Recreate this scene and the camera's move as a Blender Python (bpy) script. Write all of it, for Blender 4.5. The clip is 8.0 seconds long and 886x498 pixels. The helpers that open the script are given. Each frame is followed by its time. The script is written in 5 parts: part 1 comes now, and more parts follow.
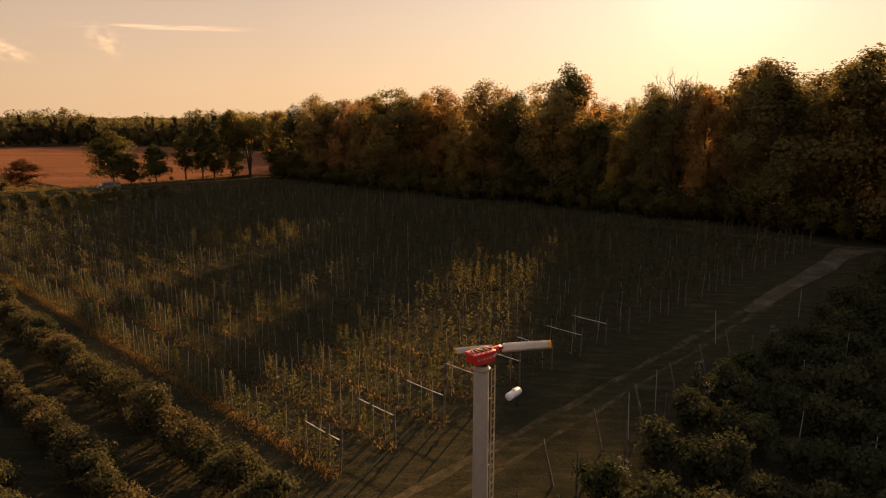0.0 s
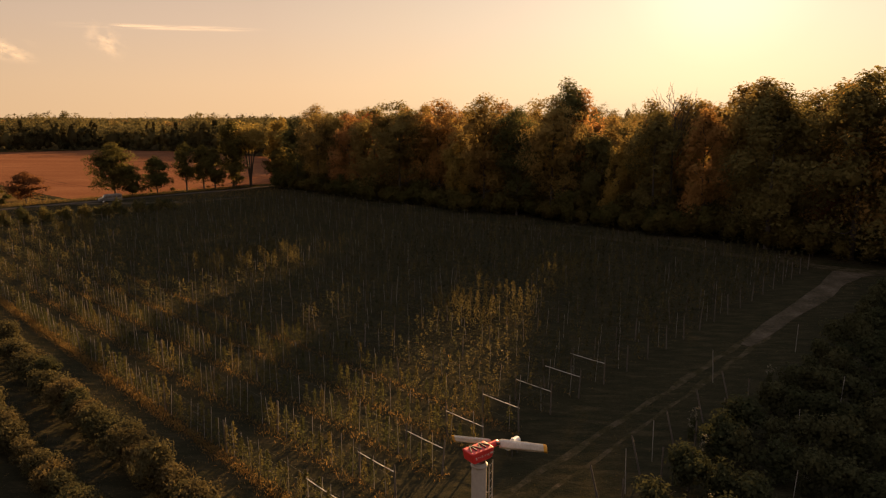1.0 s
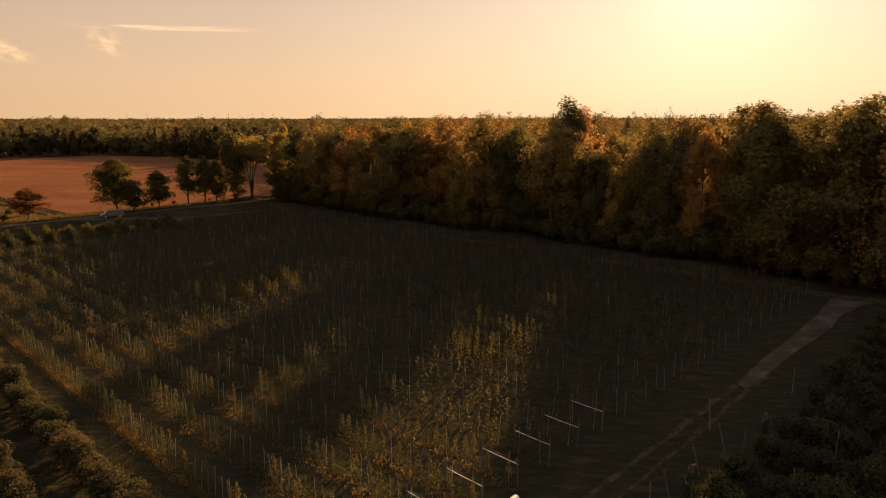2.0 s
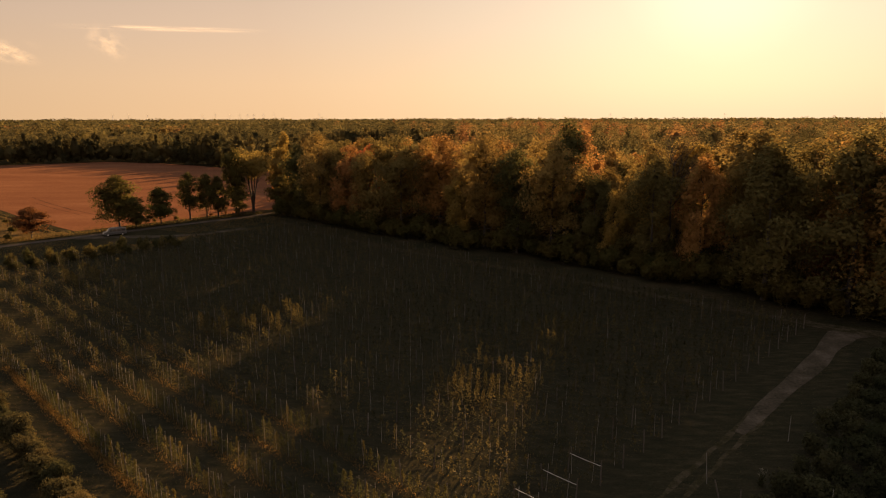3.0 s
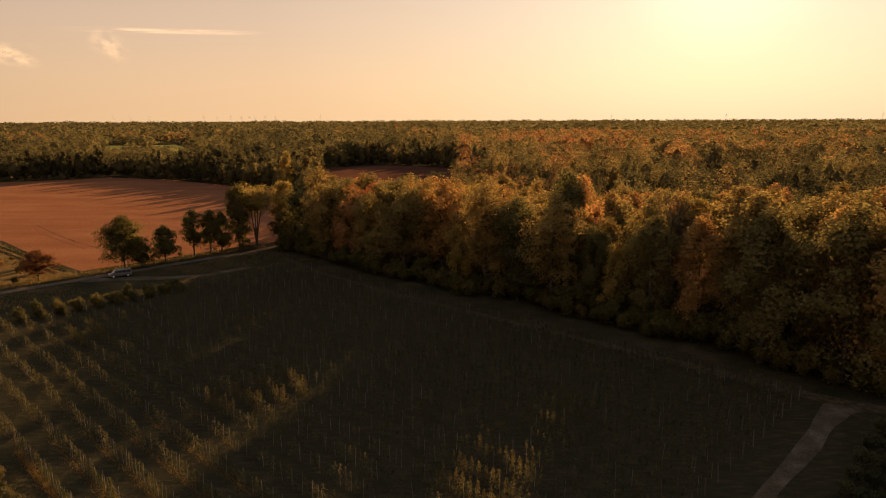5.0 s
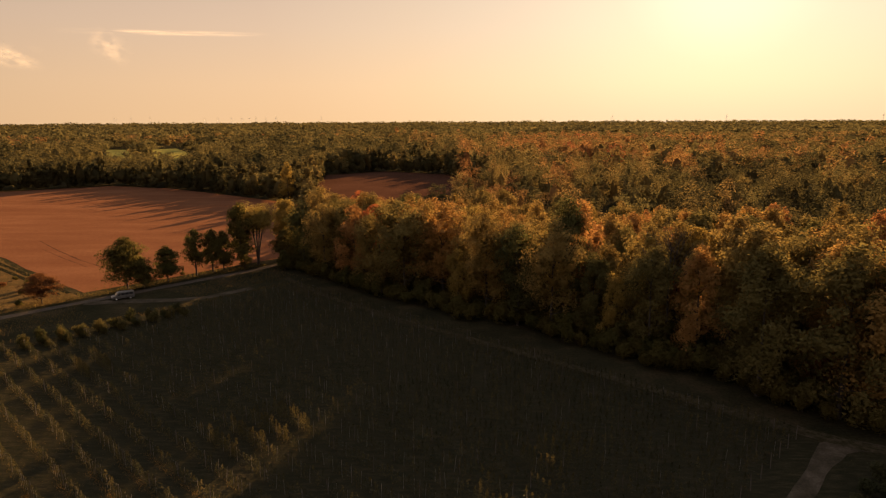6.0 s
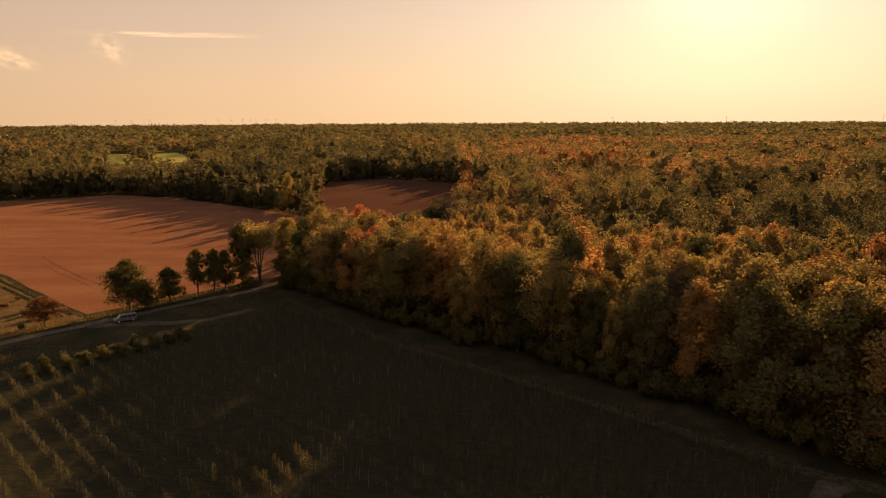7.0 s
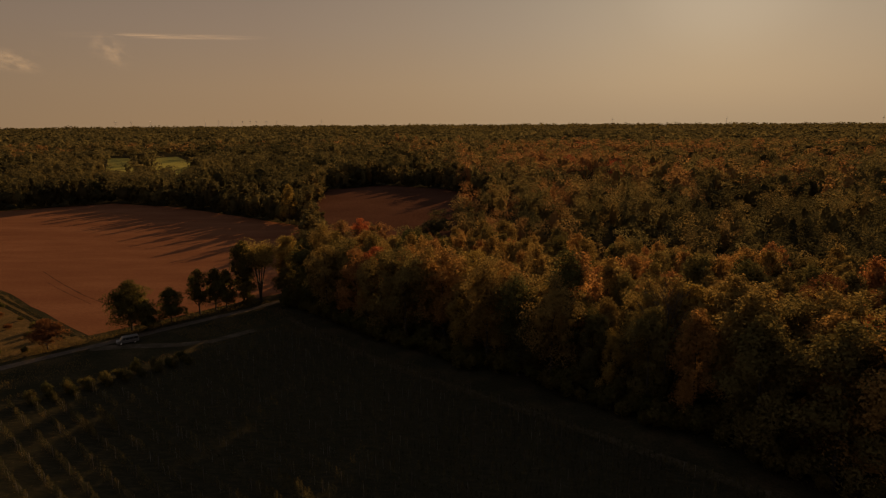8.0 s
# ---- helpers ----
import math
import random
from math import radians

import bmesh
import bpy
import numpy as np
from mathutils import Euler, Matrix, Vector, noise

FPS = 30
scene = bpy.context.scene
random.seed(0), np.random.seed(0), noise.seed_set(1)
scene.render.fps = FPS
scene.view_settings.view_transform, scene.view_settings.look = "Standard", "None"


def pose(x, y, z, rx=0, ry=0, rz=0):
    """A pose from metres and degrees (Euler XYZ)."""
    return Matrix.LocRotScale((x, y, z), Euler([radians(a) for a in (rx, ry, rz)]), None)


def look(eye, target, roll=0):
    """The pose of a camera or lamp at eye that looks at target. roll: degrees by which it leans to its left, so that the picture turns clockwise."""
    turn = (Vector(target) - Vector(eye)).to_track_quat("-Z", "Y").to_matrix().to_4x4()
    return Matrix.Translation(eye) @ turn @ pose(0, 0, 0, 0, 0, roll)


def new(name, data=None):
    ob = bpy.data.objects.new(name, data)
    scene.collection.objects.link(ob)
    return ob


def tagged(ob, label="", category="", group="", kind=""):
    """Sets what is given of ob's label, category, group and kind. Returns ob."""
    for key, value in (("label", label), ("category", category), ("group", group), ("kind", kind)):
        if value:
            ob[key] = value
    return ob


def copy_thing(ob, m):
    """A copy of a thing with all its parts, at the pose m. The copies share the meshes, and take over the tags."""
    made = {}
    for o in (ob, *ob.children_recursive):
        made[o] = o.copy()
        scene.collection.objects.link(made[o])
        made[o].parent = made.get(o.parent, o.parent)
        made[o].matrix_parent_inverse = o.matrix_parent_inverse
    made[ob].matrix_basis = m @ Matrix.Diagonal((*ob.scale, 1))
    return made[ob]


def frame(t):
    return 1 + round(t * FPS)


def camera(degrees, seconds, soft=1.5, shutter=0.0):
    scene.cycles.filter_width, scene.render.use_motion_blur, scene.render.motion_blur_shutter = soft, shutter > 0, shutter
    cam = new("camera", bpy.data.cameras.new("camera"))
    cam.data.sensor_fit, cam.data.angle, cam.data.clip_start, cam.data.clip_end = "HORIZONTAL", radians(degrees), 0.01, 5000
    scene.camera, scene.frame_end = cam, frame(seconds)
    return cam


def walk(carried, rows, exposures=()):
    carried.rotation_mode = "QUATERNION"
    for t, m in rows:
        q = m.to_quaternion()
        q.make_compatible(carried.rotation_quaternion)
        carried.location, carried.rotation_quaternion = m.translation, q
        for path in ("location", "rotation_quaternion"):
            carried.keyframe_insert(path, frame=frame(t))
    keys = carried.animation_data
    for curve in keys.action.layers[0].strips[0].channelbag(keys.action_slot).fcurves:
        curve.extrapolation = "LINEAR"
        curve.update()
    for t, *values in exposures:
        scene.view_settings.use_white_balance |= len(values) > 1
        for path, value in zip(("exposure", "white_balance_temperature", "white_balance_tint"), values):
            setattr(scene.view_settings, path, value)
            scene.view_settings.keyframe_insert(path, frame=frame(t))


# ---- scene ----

# ---------------------------------------------------------------- camera
cam = camera(68.48, 8.0, soft=1.2)
PATH = [
    # seconds, x, y, z, yaw, pitch, lean
    (0, -0.003, 0.1, 18.428, 0.022, -11.098, -0.02),
    (0.5, 0.033, 0.169, 20.076, 0.04, -11.13, 0.004),
    (1, 0.065, 0.238, 21.942, 0.062, -11.158, 0.029),
    (1.5, 0.094, 0.308, 24.014, 0.088, -11.181, 0.053),
    (2.2, 0.126, 0.407, 27.232, 0.129, -11.209, 0.086),
    (3, 0.154, 0.522, 31.316, 0.179, -11.23, 0.124),
    (3.5, 0.167, 0.595, 34.059, 0.211, -11.239, 0.147),
    (4, 0.175, 0.669, 36.927, 0.242, -11.244, 0.17),
    (4.5, 0.179, 0.743, 39.902, 0.271, -11.245, 0.192),
    (5.2, 0.179, 0.849, 44.208, 0.308, -11.24, 0.224),
    (6, 0.169, 0.971, 49.263, 0.34, -11.226, 0.259),
    (6.5, 0.157, 1.048, 52.456, 0.354, -11.212, 0.28),
    (7, 0.141, 1.126, 55.647, 0.362, -11.194, 0.302),
    (7.5, 0.122, 1.204, 58.811, 0.363, -11.172, 0.323),
    (8, 0.098, 1.284, 61.923, 0.355, -11.147, 0.343),
]
STOPS = 2.0
walk(cam, [(t, pose(x, y, z, 90 + pitch, lean, yaw)) for t, x, y, z, yaw, pitch, lean in PATH],
     [(0.0, STOPS), (7.6, STOPS), (7.7, STOPS - 0.25), (7.8, STOPS - 0.6), (7.9, STOPS - 1.0), (8.0, STOPS - 1.5)])

# ---------------------------------------------------------------- light
SUN_AZ, SUN_EL = 22.2, 12.8
toward_sun = Vector((math.sin(radians(SUN_AZ)) * math.cos(radians(SUN_EL)),
                     math.cos(radians(SUN_AZ)) * math.cos(radians(SUN_EL)), math.sin(radians(SUN_EL))))
sun = new("sun", bpy.data.lights.new("sun", "SUN"))
sun.data.energy, sun.data.angle, sun.data.color = 5.0, radians(0.6), (1.0, 0.56, 0.23)
sun.matrix_world = look((0, 0, 300), Vector((0, 0, 300)) - toward_sun)

world = bpy.data.worlds.new("evening_sky")
scene.world = world
world.use_nodes = True

SKY_HEIGHT = ((0.0, (9.2, 5.85, 3.15)), (0.05, (8.9, 5.85, 3.4)), (0.13, (7.6, 5.35, 3.7)), (0.2, (6.5, 4.75, 3.6)), (0.35, (5.9, 5.1, 4.7)), (0.7, (5.7, 5.3, 5.6)), (1.0, (5.3, 5.3, 5.9)))
SKY_TURN = ((0.0, (0.76, 0.69, 0.69)), (0.5, (0.82, 0.76, 0.75)), (0.77, (0.85, 0.85, 0.86)), (0.9, (1.0, 1.0, 1.0)))
SKY_GLOW = ((0.8, (0.0, 0.0, 0.0)), (0.9, (0.8, 0.75, 0.5)), (0.96, (1.2, 1.35, 1.1)), (0.99, (1.6, 1.9, 1.6)), (1.0, (3.0, 3.3, 2.8)))


def build_sky():
    nt = world.node_tree
    n, link = nt.nodes, nt.links
    n.clear()
    out, bg, sky = n.new("ShaderNodeOutputWorld"), n.new("ShaderNodeBackground"), n.new("ShaderNodeTexSky")
    sky.sky_type, sky.sun_disc = "NISHITA", False
    sky.sun_elevation, sky.sun_rotation = radians(SUN_EL), radians(SUN_AZ)
    sky.altitude, sky.air_density, sky.dust_density, sky.ozone_density = 50, 1.3, 4.0, 0.6
    # an evening haze, brightest low down and towards the sun, with an aureole round the sun
    tc, sep = n.new("ShaderNodeTexCoord"), n.new("ShaderNodeSeparateXYZ")
    link.new(tc.outputs["Generated"], sep.inputs[0])

    def ramp(fac, stops):
        r = n.new("ShaderNodeValToRGB")
        el = r.color_ramp.elements
        while len(el) < len(stops):
            el.new(0.5)
        for e, (p, c) in zip(el, stops):
            e.position, e.color = p, (*c, 1)
        link.new(fac, r.inputs[0])
        return r.outputs[0]

    def blend(kind, a, b, fac=1.0):
        m = n.new("ShaderNodeMix")
        m.data_type, m.blend_type = "RGBA", kind
        m.inputs["Factor"].default_value = fac
        link.new(a, m.inputs["A"])
        link.new(b, m.inputs["B"])
        return m.outputs["Result"]

    dot = n.new("ShaderNodeVectorMath")
    dot.operation = "DOT_PRODUCT"
    dot.inputs[1].default_value = toward_sun
    link.new(tc.outputs["Generated"], dot.inputs[0])
    haze = ramp(sep.outputs["Z"], SKY_HEIGHT)
    turn = n.new("ShaderNodeMapRange")
    turn.inputs["From Min"].default_value, turn.inputs["From Max"].default_value = -1.0, 1.0
    link.new(dot.outputs["Value"], turn.inputs["Value"])
    haze = blend("MULTIPLY", haze, ramp(turn.outputs[0], SKY_TURN))
    haze = blend("ADD", haze, ramp(dot.outputs["Value"], SKY_GLOW))
    link.new(blend("ADD", haze, sky.outputs[0], 0.04), bg.inputs["Color"])
    bg.inputs["Strength"].default_value = 0.0252
    link.new(bg.outputs[0], out.inputs["Surface"])


build_sky()


# ---------------------------------------------------------------- materials
def material(name):
    m = bpy.data.materials.new(name)
    m.use_nodes = True
    nt = m.node_tree
    nt.nodes.clear()
    out = nt.nodes.new("ShaderNodeOutputMaterial")
    return m, nt.nodes, nt.links, out


def noise_node(n, link, scale, detail=4.0, rough=0.6, coord=None, stretch=None):
    if coord is None:
        coord = n.new("ShaderNodeTexCoord").outputs["Object"]
    if stretch:
        mp = n.new("ShaderNodeMapping")
        mp.inputs["Rotation"].default_value = (0, 0, radians(stretch[0]))
        mp.inputs["Scale"].default_value = stretch[1]
        link.new(coord, mp.inputs["Vector"])
        coord = mp.outputs[0]
    t = n.new("ShaderNodeTexNoise")
    t.inputs["Scale"].default_value, t.inputs["Detail"].default_value, t.inputs["Roughness"].default_value = scale, detail, rough
    link.new(coord, t.inputs["Vector"])
    return t.outputs["Fac"]


def ramp_node(n, link, fac, stops):
    r = n.new("ShaderNodeValToRGB")
    el = r.color_ramp.elements
    while len(el) < len(stops):
        el.new(0.5)
    for e, (p, c) in zip(el, stops):
        e.position, e.color = p, (*c, 1)
    link.new(fac, r.inputs[0])
    return r.outputs[0]


def mix_node(n, link, fac, a, b, blend="MIX"):
    m = n.new("ShaderNodeMix")
    m.data_type, m.blend_type = "RGBA", blend
    for key, v in (("Factor", fac), ("A", a), ("B", b)):
        if isinstance(v, (int, float)):
            m.inputs[key].default_value = v
        elif isinstance(v, tuple):
            m.inputs[key].default_value = (*v, 1)
        else:
            link.new(v, m.inputs[key])
    return m.outputs["Result"]


def surface(name, stops, scale, fine=8.0, rough=0.9, bump=0.3, metal=0.0, stretch=None, depth=0.05, dark=0.55, spec=0.5):
    """A rough or painted surface: coarse tone from noise, fine grain over it, and relief."""
    m, n, link, out = material(name)
    co = n.new("ShaderNodeTexCoord").outputs["Object"]
    coarse = noise_node(n, link, scale, 5.0, 0.6, co, stretch)
    grain = noise_node(n, link, scale * fine, 6.0, 0.7, co, stretch)
    col = ramp_node(n, link, coarse, stops)
    g = ramp_node(n, link, grain, ((0.3, (dark,) * 3), (0.7, (1.25,) * 3)))
    col = mix_node(n, link, 1.0, col, g, "MULTIPLY")
    b = n.new("ShaderNodeBsdfPrincipled")
    link.new(col, b.inputs["Base Color"])
    b.inputs["Roughness"].default_value, b.inputs["Metallic"].default_value = rough, metal
    b.inputs["Specular IOR Level"].default_value = spec
    bp = n.new("ShaderNodeBump")
    bp.inputs["Strength"].default_value, bp.inputs["Distance"].default_value = bump, depth
    link.new(grain, bp.inputs["Height"])
    link.new(bp.outputs[0], b.inputs["Normal"])
    link.new(b.outputs[0], out.inputs["Surface"])
    return m


def foliage(name, stops, through_light=0.5, by="object", vary=0.12, grain=0.8):
    """Leaves: a colour for each plant, a shade for each leaf, lit from behind as leaves are."""
    m, n, link, out = material(name)
    if by == "object":
        fac = n.new("ShaderNodeObjectInfo").outputs["Random"]
    else:
        at = n.new("ShaderNodeAttribute")
        at.attribute_name = "tone"
        fac = at.outputs["Fac"]
    col = ramp_node(n, link, fac, stops)
    isl = n.new("ShaderNodeNewGeometry").outputs["Random Per Island"]
    col = mix_node(n, link, 1.0, col, ramp_node(n, link, isl, ((0.0, (1 - vary,) * 3), (1.0, (1 + vary, 1 + vary * 0.9, 1 + vary * 0.6)))), "MULTIPLY")
    col = mix_node(n, link, 1.0, col, ramp_node(n, link, noise_node(n, link, grain, 4.0, 0.6), ((0.32, (0.76,) * 3), (0.68, (1.2,) * 3))), "MULTIPLY")
    d, t, mx = n.new("ShaderNodeBsdfDiffuse"), n.new("ShaderNodeBsdfTranslucent"), n.new("ShaderNodeMixShader")
    link.new(col, d.inputs["Color"])
    link.new(col, t.inputs["Color"])
    mx.inputs[0].default_value = through_light
    link.new(d.outputs[0], mx.inputs[1])
    link.new(t.outputs[0], mx.inputs[2])
    link.new(mx.outputs[0], out.inputs["Surface"])
    return m


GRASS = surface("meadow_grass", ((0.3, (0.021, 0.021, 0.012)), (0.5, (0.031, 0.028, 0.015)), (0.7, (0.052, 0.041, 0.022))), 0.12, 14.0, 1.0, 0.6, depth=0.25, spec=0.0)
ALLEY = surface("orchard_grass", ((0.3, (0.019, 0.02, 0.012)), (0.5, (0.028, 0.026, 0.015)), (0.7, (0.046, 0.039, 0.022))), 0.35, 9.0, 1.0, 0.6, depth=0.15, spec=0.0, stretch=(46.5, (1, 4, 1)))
STUBBLE = surface("stubble_field", ((0.25, (0.118, 0.051, 0.027)), (0.5, (0.145, 0.066, 0.034)), (0.75, (0.18, 0.085, 0.045))), 0.02, 45.0, 1.0, 0.5, depth=0.15, dark=0.62, spec=0.0, stretch=(40, (1, 3.5, 1)))
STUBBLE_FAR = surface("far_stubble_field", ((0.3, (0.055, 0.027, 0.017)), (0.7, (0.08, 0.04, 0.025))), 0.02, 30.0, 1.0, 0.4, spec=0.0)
BANK = surface("dry_bank_grass", ((0.3, (0.055, 0.04, 0.017)), (0.5, (0.085, 0.058, 0.024)), (0.7, (0.125, 0.08, 0.034))), 0.15, 12.0, 1.0, 0.6, depth=0.2, spec=0.0)
# pasture green raised and yellowed, so the sunlight is in its colour
PASTURE = surface("sunlit_pasture", ((0.3, (0.2, 0.19, 0.05)), (0.7, (0.29, 0.26, 0.07))), 0.02, 30.0, 1.0, 0.3, spec=0.0)
GRAVEL = surface("gravel_road", ((0.3, (0.058, 0.049, 0.038)), (0.7, (0.098, 0.081, 0.062))), 0.4, 12.0, 0.95, 0.4, depth=0.04, spec=0.0)
DIRT = surface("dirt_track", ((0.3, (0.038, 0.033, 0.021)), (0.5, (0.06, 0.05, 0.034)), (0.7, (0.095, 0.078, 0.056))), 0.3, 10.0, 1.0, 0.5, depth=0.06, spec=0.0)
RUT = surface("sandy_rut", ((0.38, (0.03, 0.027, 0.014)), (0.52, (0.046, 0.039, 0.022)), (0.68, (0.074, 0.06, 0.04))), 0.9, 7.0, 1.0, 0.5, depth=0.05, spec=0.0)
# grass colour darkened to paint the ditch's shade
DITCH = surface("shaded_ditch_grass", ((0.3, (0.012, 0.013, 0.008)), (0.7, (0.026, 0.023, 0.013))), 0.5, 9.0, 1.0, 0.6, depth=0.1, spec=0.0)
BARK = surface("grey_brown_bark", ((0.3, (0.03, 0.024, 0.018)), (0.7, (0.07, 0.056, 0.042))), 1.5, 6.0, 0.95, 0.6, depth=0.05)
WOOD_POST = surface("weathered_post", ((0.3, (0.05, 0.042, 0.032)), (0.7, (0.11, 0.094, 0.072))), 3.0, 6.0, 0.9, 0.4, depth=0.01)
POLE = surface("galvanised_steel", ((0.3, (0.5, 0.49, 0.46)), (0.7, (0.66, 0.64, 0.6))), 1.2, 7.0, 0.75, 0.05, metal=0.0, depth=0.005, dark=0.85)
LADDER = surface("weathered_ladder_steel", ((0.3, (0.2, 0.18, 0.15)), (0.7, (0.3, 0.27, 0.23))), 1.5, 7.0, 0.7, 0.05, depth=0.003, dark=0.8)
BRACE = surface("pale_brace_steel", ((0.3, (0.34, 0.32, 0.29)), (0.7, (0.46, 0.44, 0.4))), 1.5, 7.0, 0.7, 0.05, depth=0.003, dark=0.8)
DARK_WIRE = surface("dull_wire", ((0.3, (0.06, 0.055, 0.05)), (0.7, (0.1, 0.095, 0.085))), 2.0, 6.0, 0.7, 0.0)
STAKE = surface("dull_steel_stake", ((0.3, (0.16, 0.15, 0.135)), (0.7, (0.25, 0.235, 0.21))), 2.0, 6.0, 0.6, 0.05, metal=0.0, depth=0.003, dark=0.8)
AUTUMN = ((0.0, (0.085, 0.086, 0.033)), (0.3, (0.165, 0.132, 0.046)), (0.7, (0.262, 0.18, 0.058)), (0.9, (0.315, 0.18, 0.06)), (0.97, (0.3, 0.14, 0.054)), (1.0, (0.31, 0.115, 0.048)))
LEAF = foliage("autumn_leaves", AUTUMN, grain=0.3)
AUTUMN_FAR = ((0.0, (0.045, 0.045, 0.022)), (0.15, (0.07, 0.062, 0.029)), (0.35, (0.112, 0.099, 0.042)), (0.6, (0.175, 0.133, 0.051)), (0.8, (0.235, 0.14, 0.056)), (0.93, (0.26, 0.115, 0.05)), (1.0, (0.28, 0.09, 0.046)))
LEAF_FAR = foliage("far_autumn_leaves", AUTUMN_FAR, by="tone", vary=0.08, through_light=0.48, grain=0.1)
LEAF_GREEN = foliage("dark_green_leaves", ((0.0, (0.07, 0.07, 0.022)), (1.0, (0.11, 0.09, 0.028))))
# leaf colour darkened for the shade across the lane
LEAF_SHADE = foliage("shade_green_leaves", ((0.0, (0.035, 0.04, 0.02)), (1.0, (0.055, 0.054, 0.026))), 0.25, vary=0.25)
LEAF_RED = foliage("red_maple_leaves", ((0.0, (0.36, 0.115, 0.045)), (1.0, (0.4, 0.135, 0.05))))
LEAF_GOLD = foliage("golden_leaves", ((0.0, (0.24, 0.178, 0.05)), (1.0, (0.3, 0.214, 0.058))))
LEAF_APPLE = foliage("apple_leaves", ((0.0, (0.05, 0.052, 0.026)), (0.6, (0.07, 0.062, 0.03)), (1.0, (0.1, 0.077, 0.035))), 0.36, vary=0.3)
LEAF_YOUNG = foliage("young_apple_leaves", ((0.0, (0.036, 0.038, 0.02)), (0.6, (0.056, 0.052, 0.025)), (1.0, (0.09, 0.076, 0.032))), 0.42, by="tone", vary=0.25)
LEAF_RUST = foliage("rusty_leaves", ((0.0, (0.13, 0.062, 0.027)), (1.0, (0.165, 0.078, 0.032))))
STEEL_GREY = surface("grey_painted_tower", ((0.3, (0.2, 0.18, 0.15)), (0.7, (0.25, 0.222, 0.182))), 0.5, 12.0, 0.5, 0.02, depth=0.003, dark=0.94)
RED_PAINT = surface("red_gearbox_paint", ((0.3, (0.42, 0.022, 0.02)), (0.7, (0.52, 0.032, 0.028))), 2.0, 8.0, 0.45, 0.03, depth=0.003, dark=0.85)
BLADE_WHITE = surface("off_white_blade", ((0.3, (0.44, 0.42, 0.37)), (0.7, (0.52, 0.50, 0.45))), 1.5, 8.0, 0.4, 0.02, depth=0.002, dark=0.9)
YELLOW_PAINT = surface("yellow_blade_tip", ((0.3, (0.5, 0.26, 0.03)), (0.7, (0.58, 0.32, 0.045))), 3.0, 6.0, 0.45, 0.02, depth=0.002, dark=0.9)
DARK_METAL = surface("dark_metal", ((0.3, (0.03, 0.028, 0.026)), (0.7, (0.06, 0.055, 0.05))), 4.0, 6.0, 0.6, 0.05, depth=0.002)
WHITE_PAINT = surface("white_tank_paint", ((0.3, (0.6, 0.59, 0.56)), (0.7, (0.7, 0.69, 0.66))), 1.5, 8.0, 0.4, 0.02, depth=0.002, dark=0.88)
VAN_PAINT = surface("pale_van_paint", ((0.3, (0.085, 0.085, 0.082)), (0.7, (0.11, 0.11, 0.106))), 0.8, 8.0, 0.3, 0.01, depth=0.002, dark=0.92)
RUBBER = surface("tyre_rubber", ((0.3, (0.02, 0.02, 0.02)), (0.7, (0.035, 0.034, 0.033))), 6.0, 5.0, 0.85, 0.1, depth=0.004)
GLASS_DARK = surface("dark_window_glass", ((0.3, (0.015, 0.016, 0.018)), (0.7, (0.025, 0.026, 0.028))), 1.0, 4.0, 0.06, 0.0, dark=0.95)
LAMP_GLASS = surface("lamp_glass", ((0.3, (0.6, 0.58, 0.52)), (0.7, (0.7, 0.68, 0.6))), 2.0, 4.0, 0.15, 0.0, dark=0.95)
LEAF_YOUNG_ONE = foliage("staked_apple_leaves", ((0.0, (0.05, 0.055, 0.022)), (0.6, (0.075, 0.071, 0.027)), (1.0, (0.11, 0.09, 0.032))), 0.42, vary=0.25)
SEED_HEAD = foliage("pale_seed_heads", ((0.0, (0.2, 0.18, 0.14)), (1.0, (0.28, 0.26, 0.2))), 0.4)
WEEDS = foliage("dry_weeds", ((0.0, (0.075, 0.066, 0.026)), (0.5, (0.135, 0.092, 0.034)), (1.0, (0.2, 0.118, 0.041))), by="tone")


# ---------------------------------------------------------------- builders
def mesh_object(name, verts, faces, mat, parent=None, label="", tone=None):
    me = bpy.data.meshes.new(name)
    verts, faces = np.asarray(verts, dtype=np.float32), np.asarray(faces, dtype=np.int32)
    k = faces.shape[1]
    me.vertices.add(len(verts))
    me.vertices.foreach_set("co", verts.ravel())
    me.loops.add(faces.size)
    me.loops.foreach_set("vertex_index", faces.ravel())
    me.polygons.add(len(faces))
    me.polygons.foreach_set("loop_start", np.arange(0, faces.size, k, dtype=np.int32))
    me.update(calc_edges=True)
    if tone is not None:
        at = me.attributes.new("tone", "FLOAT", "POINT")
        at.data.foreach_set("value", np.asarray(tone, dtype=np.float32))
    me.materials.append(mat)
    ob = new(name, me)
    if parent is not None:
        ob.parent = parent
    if label:
        ob["label"] = label
    return ob


def part(name, bm, mat, parent, label="", smooth=False):
    me = bpy.data.meshes.new(name)
    if smooth:
        for f in bm.faces:
            f.smooth = True
    bm.to_mesh(me)
    bm.free()
    me.materials.append(mat)
    ob = new(name, me)
    ob.parent = parent
    if label:
        ob["label"] = label
    return ob


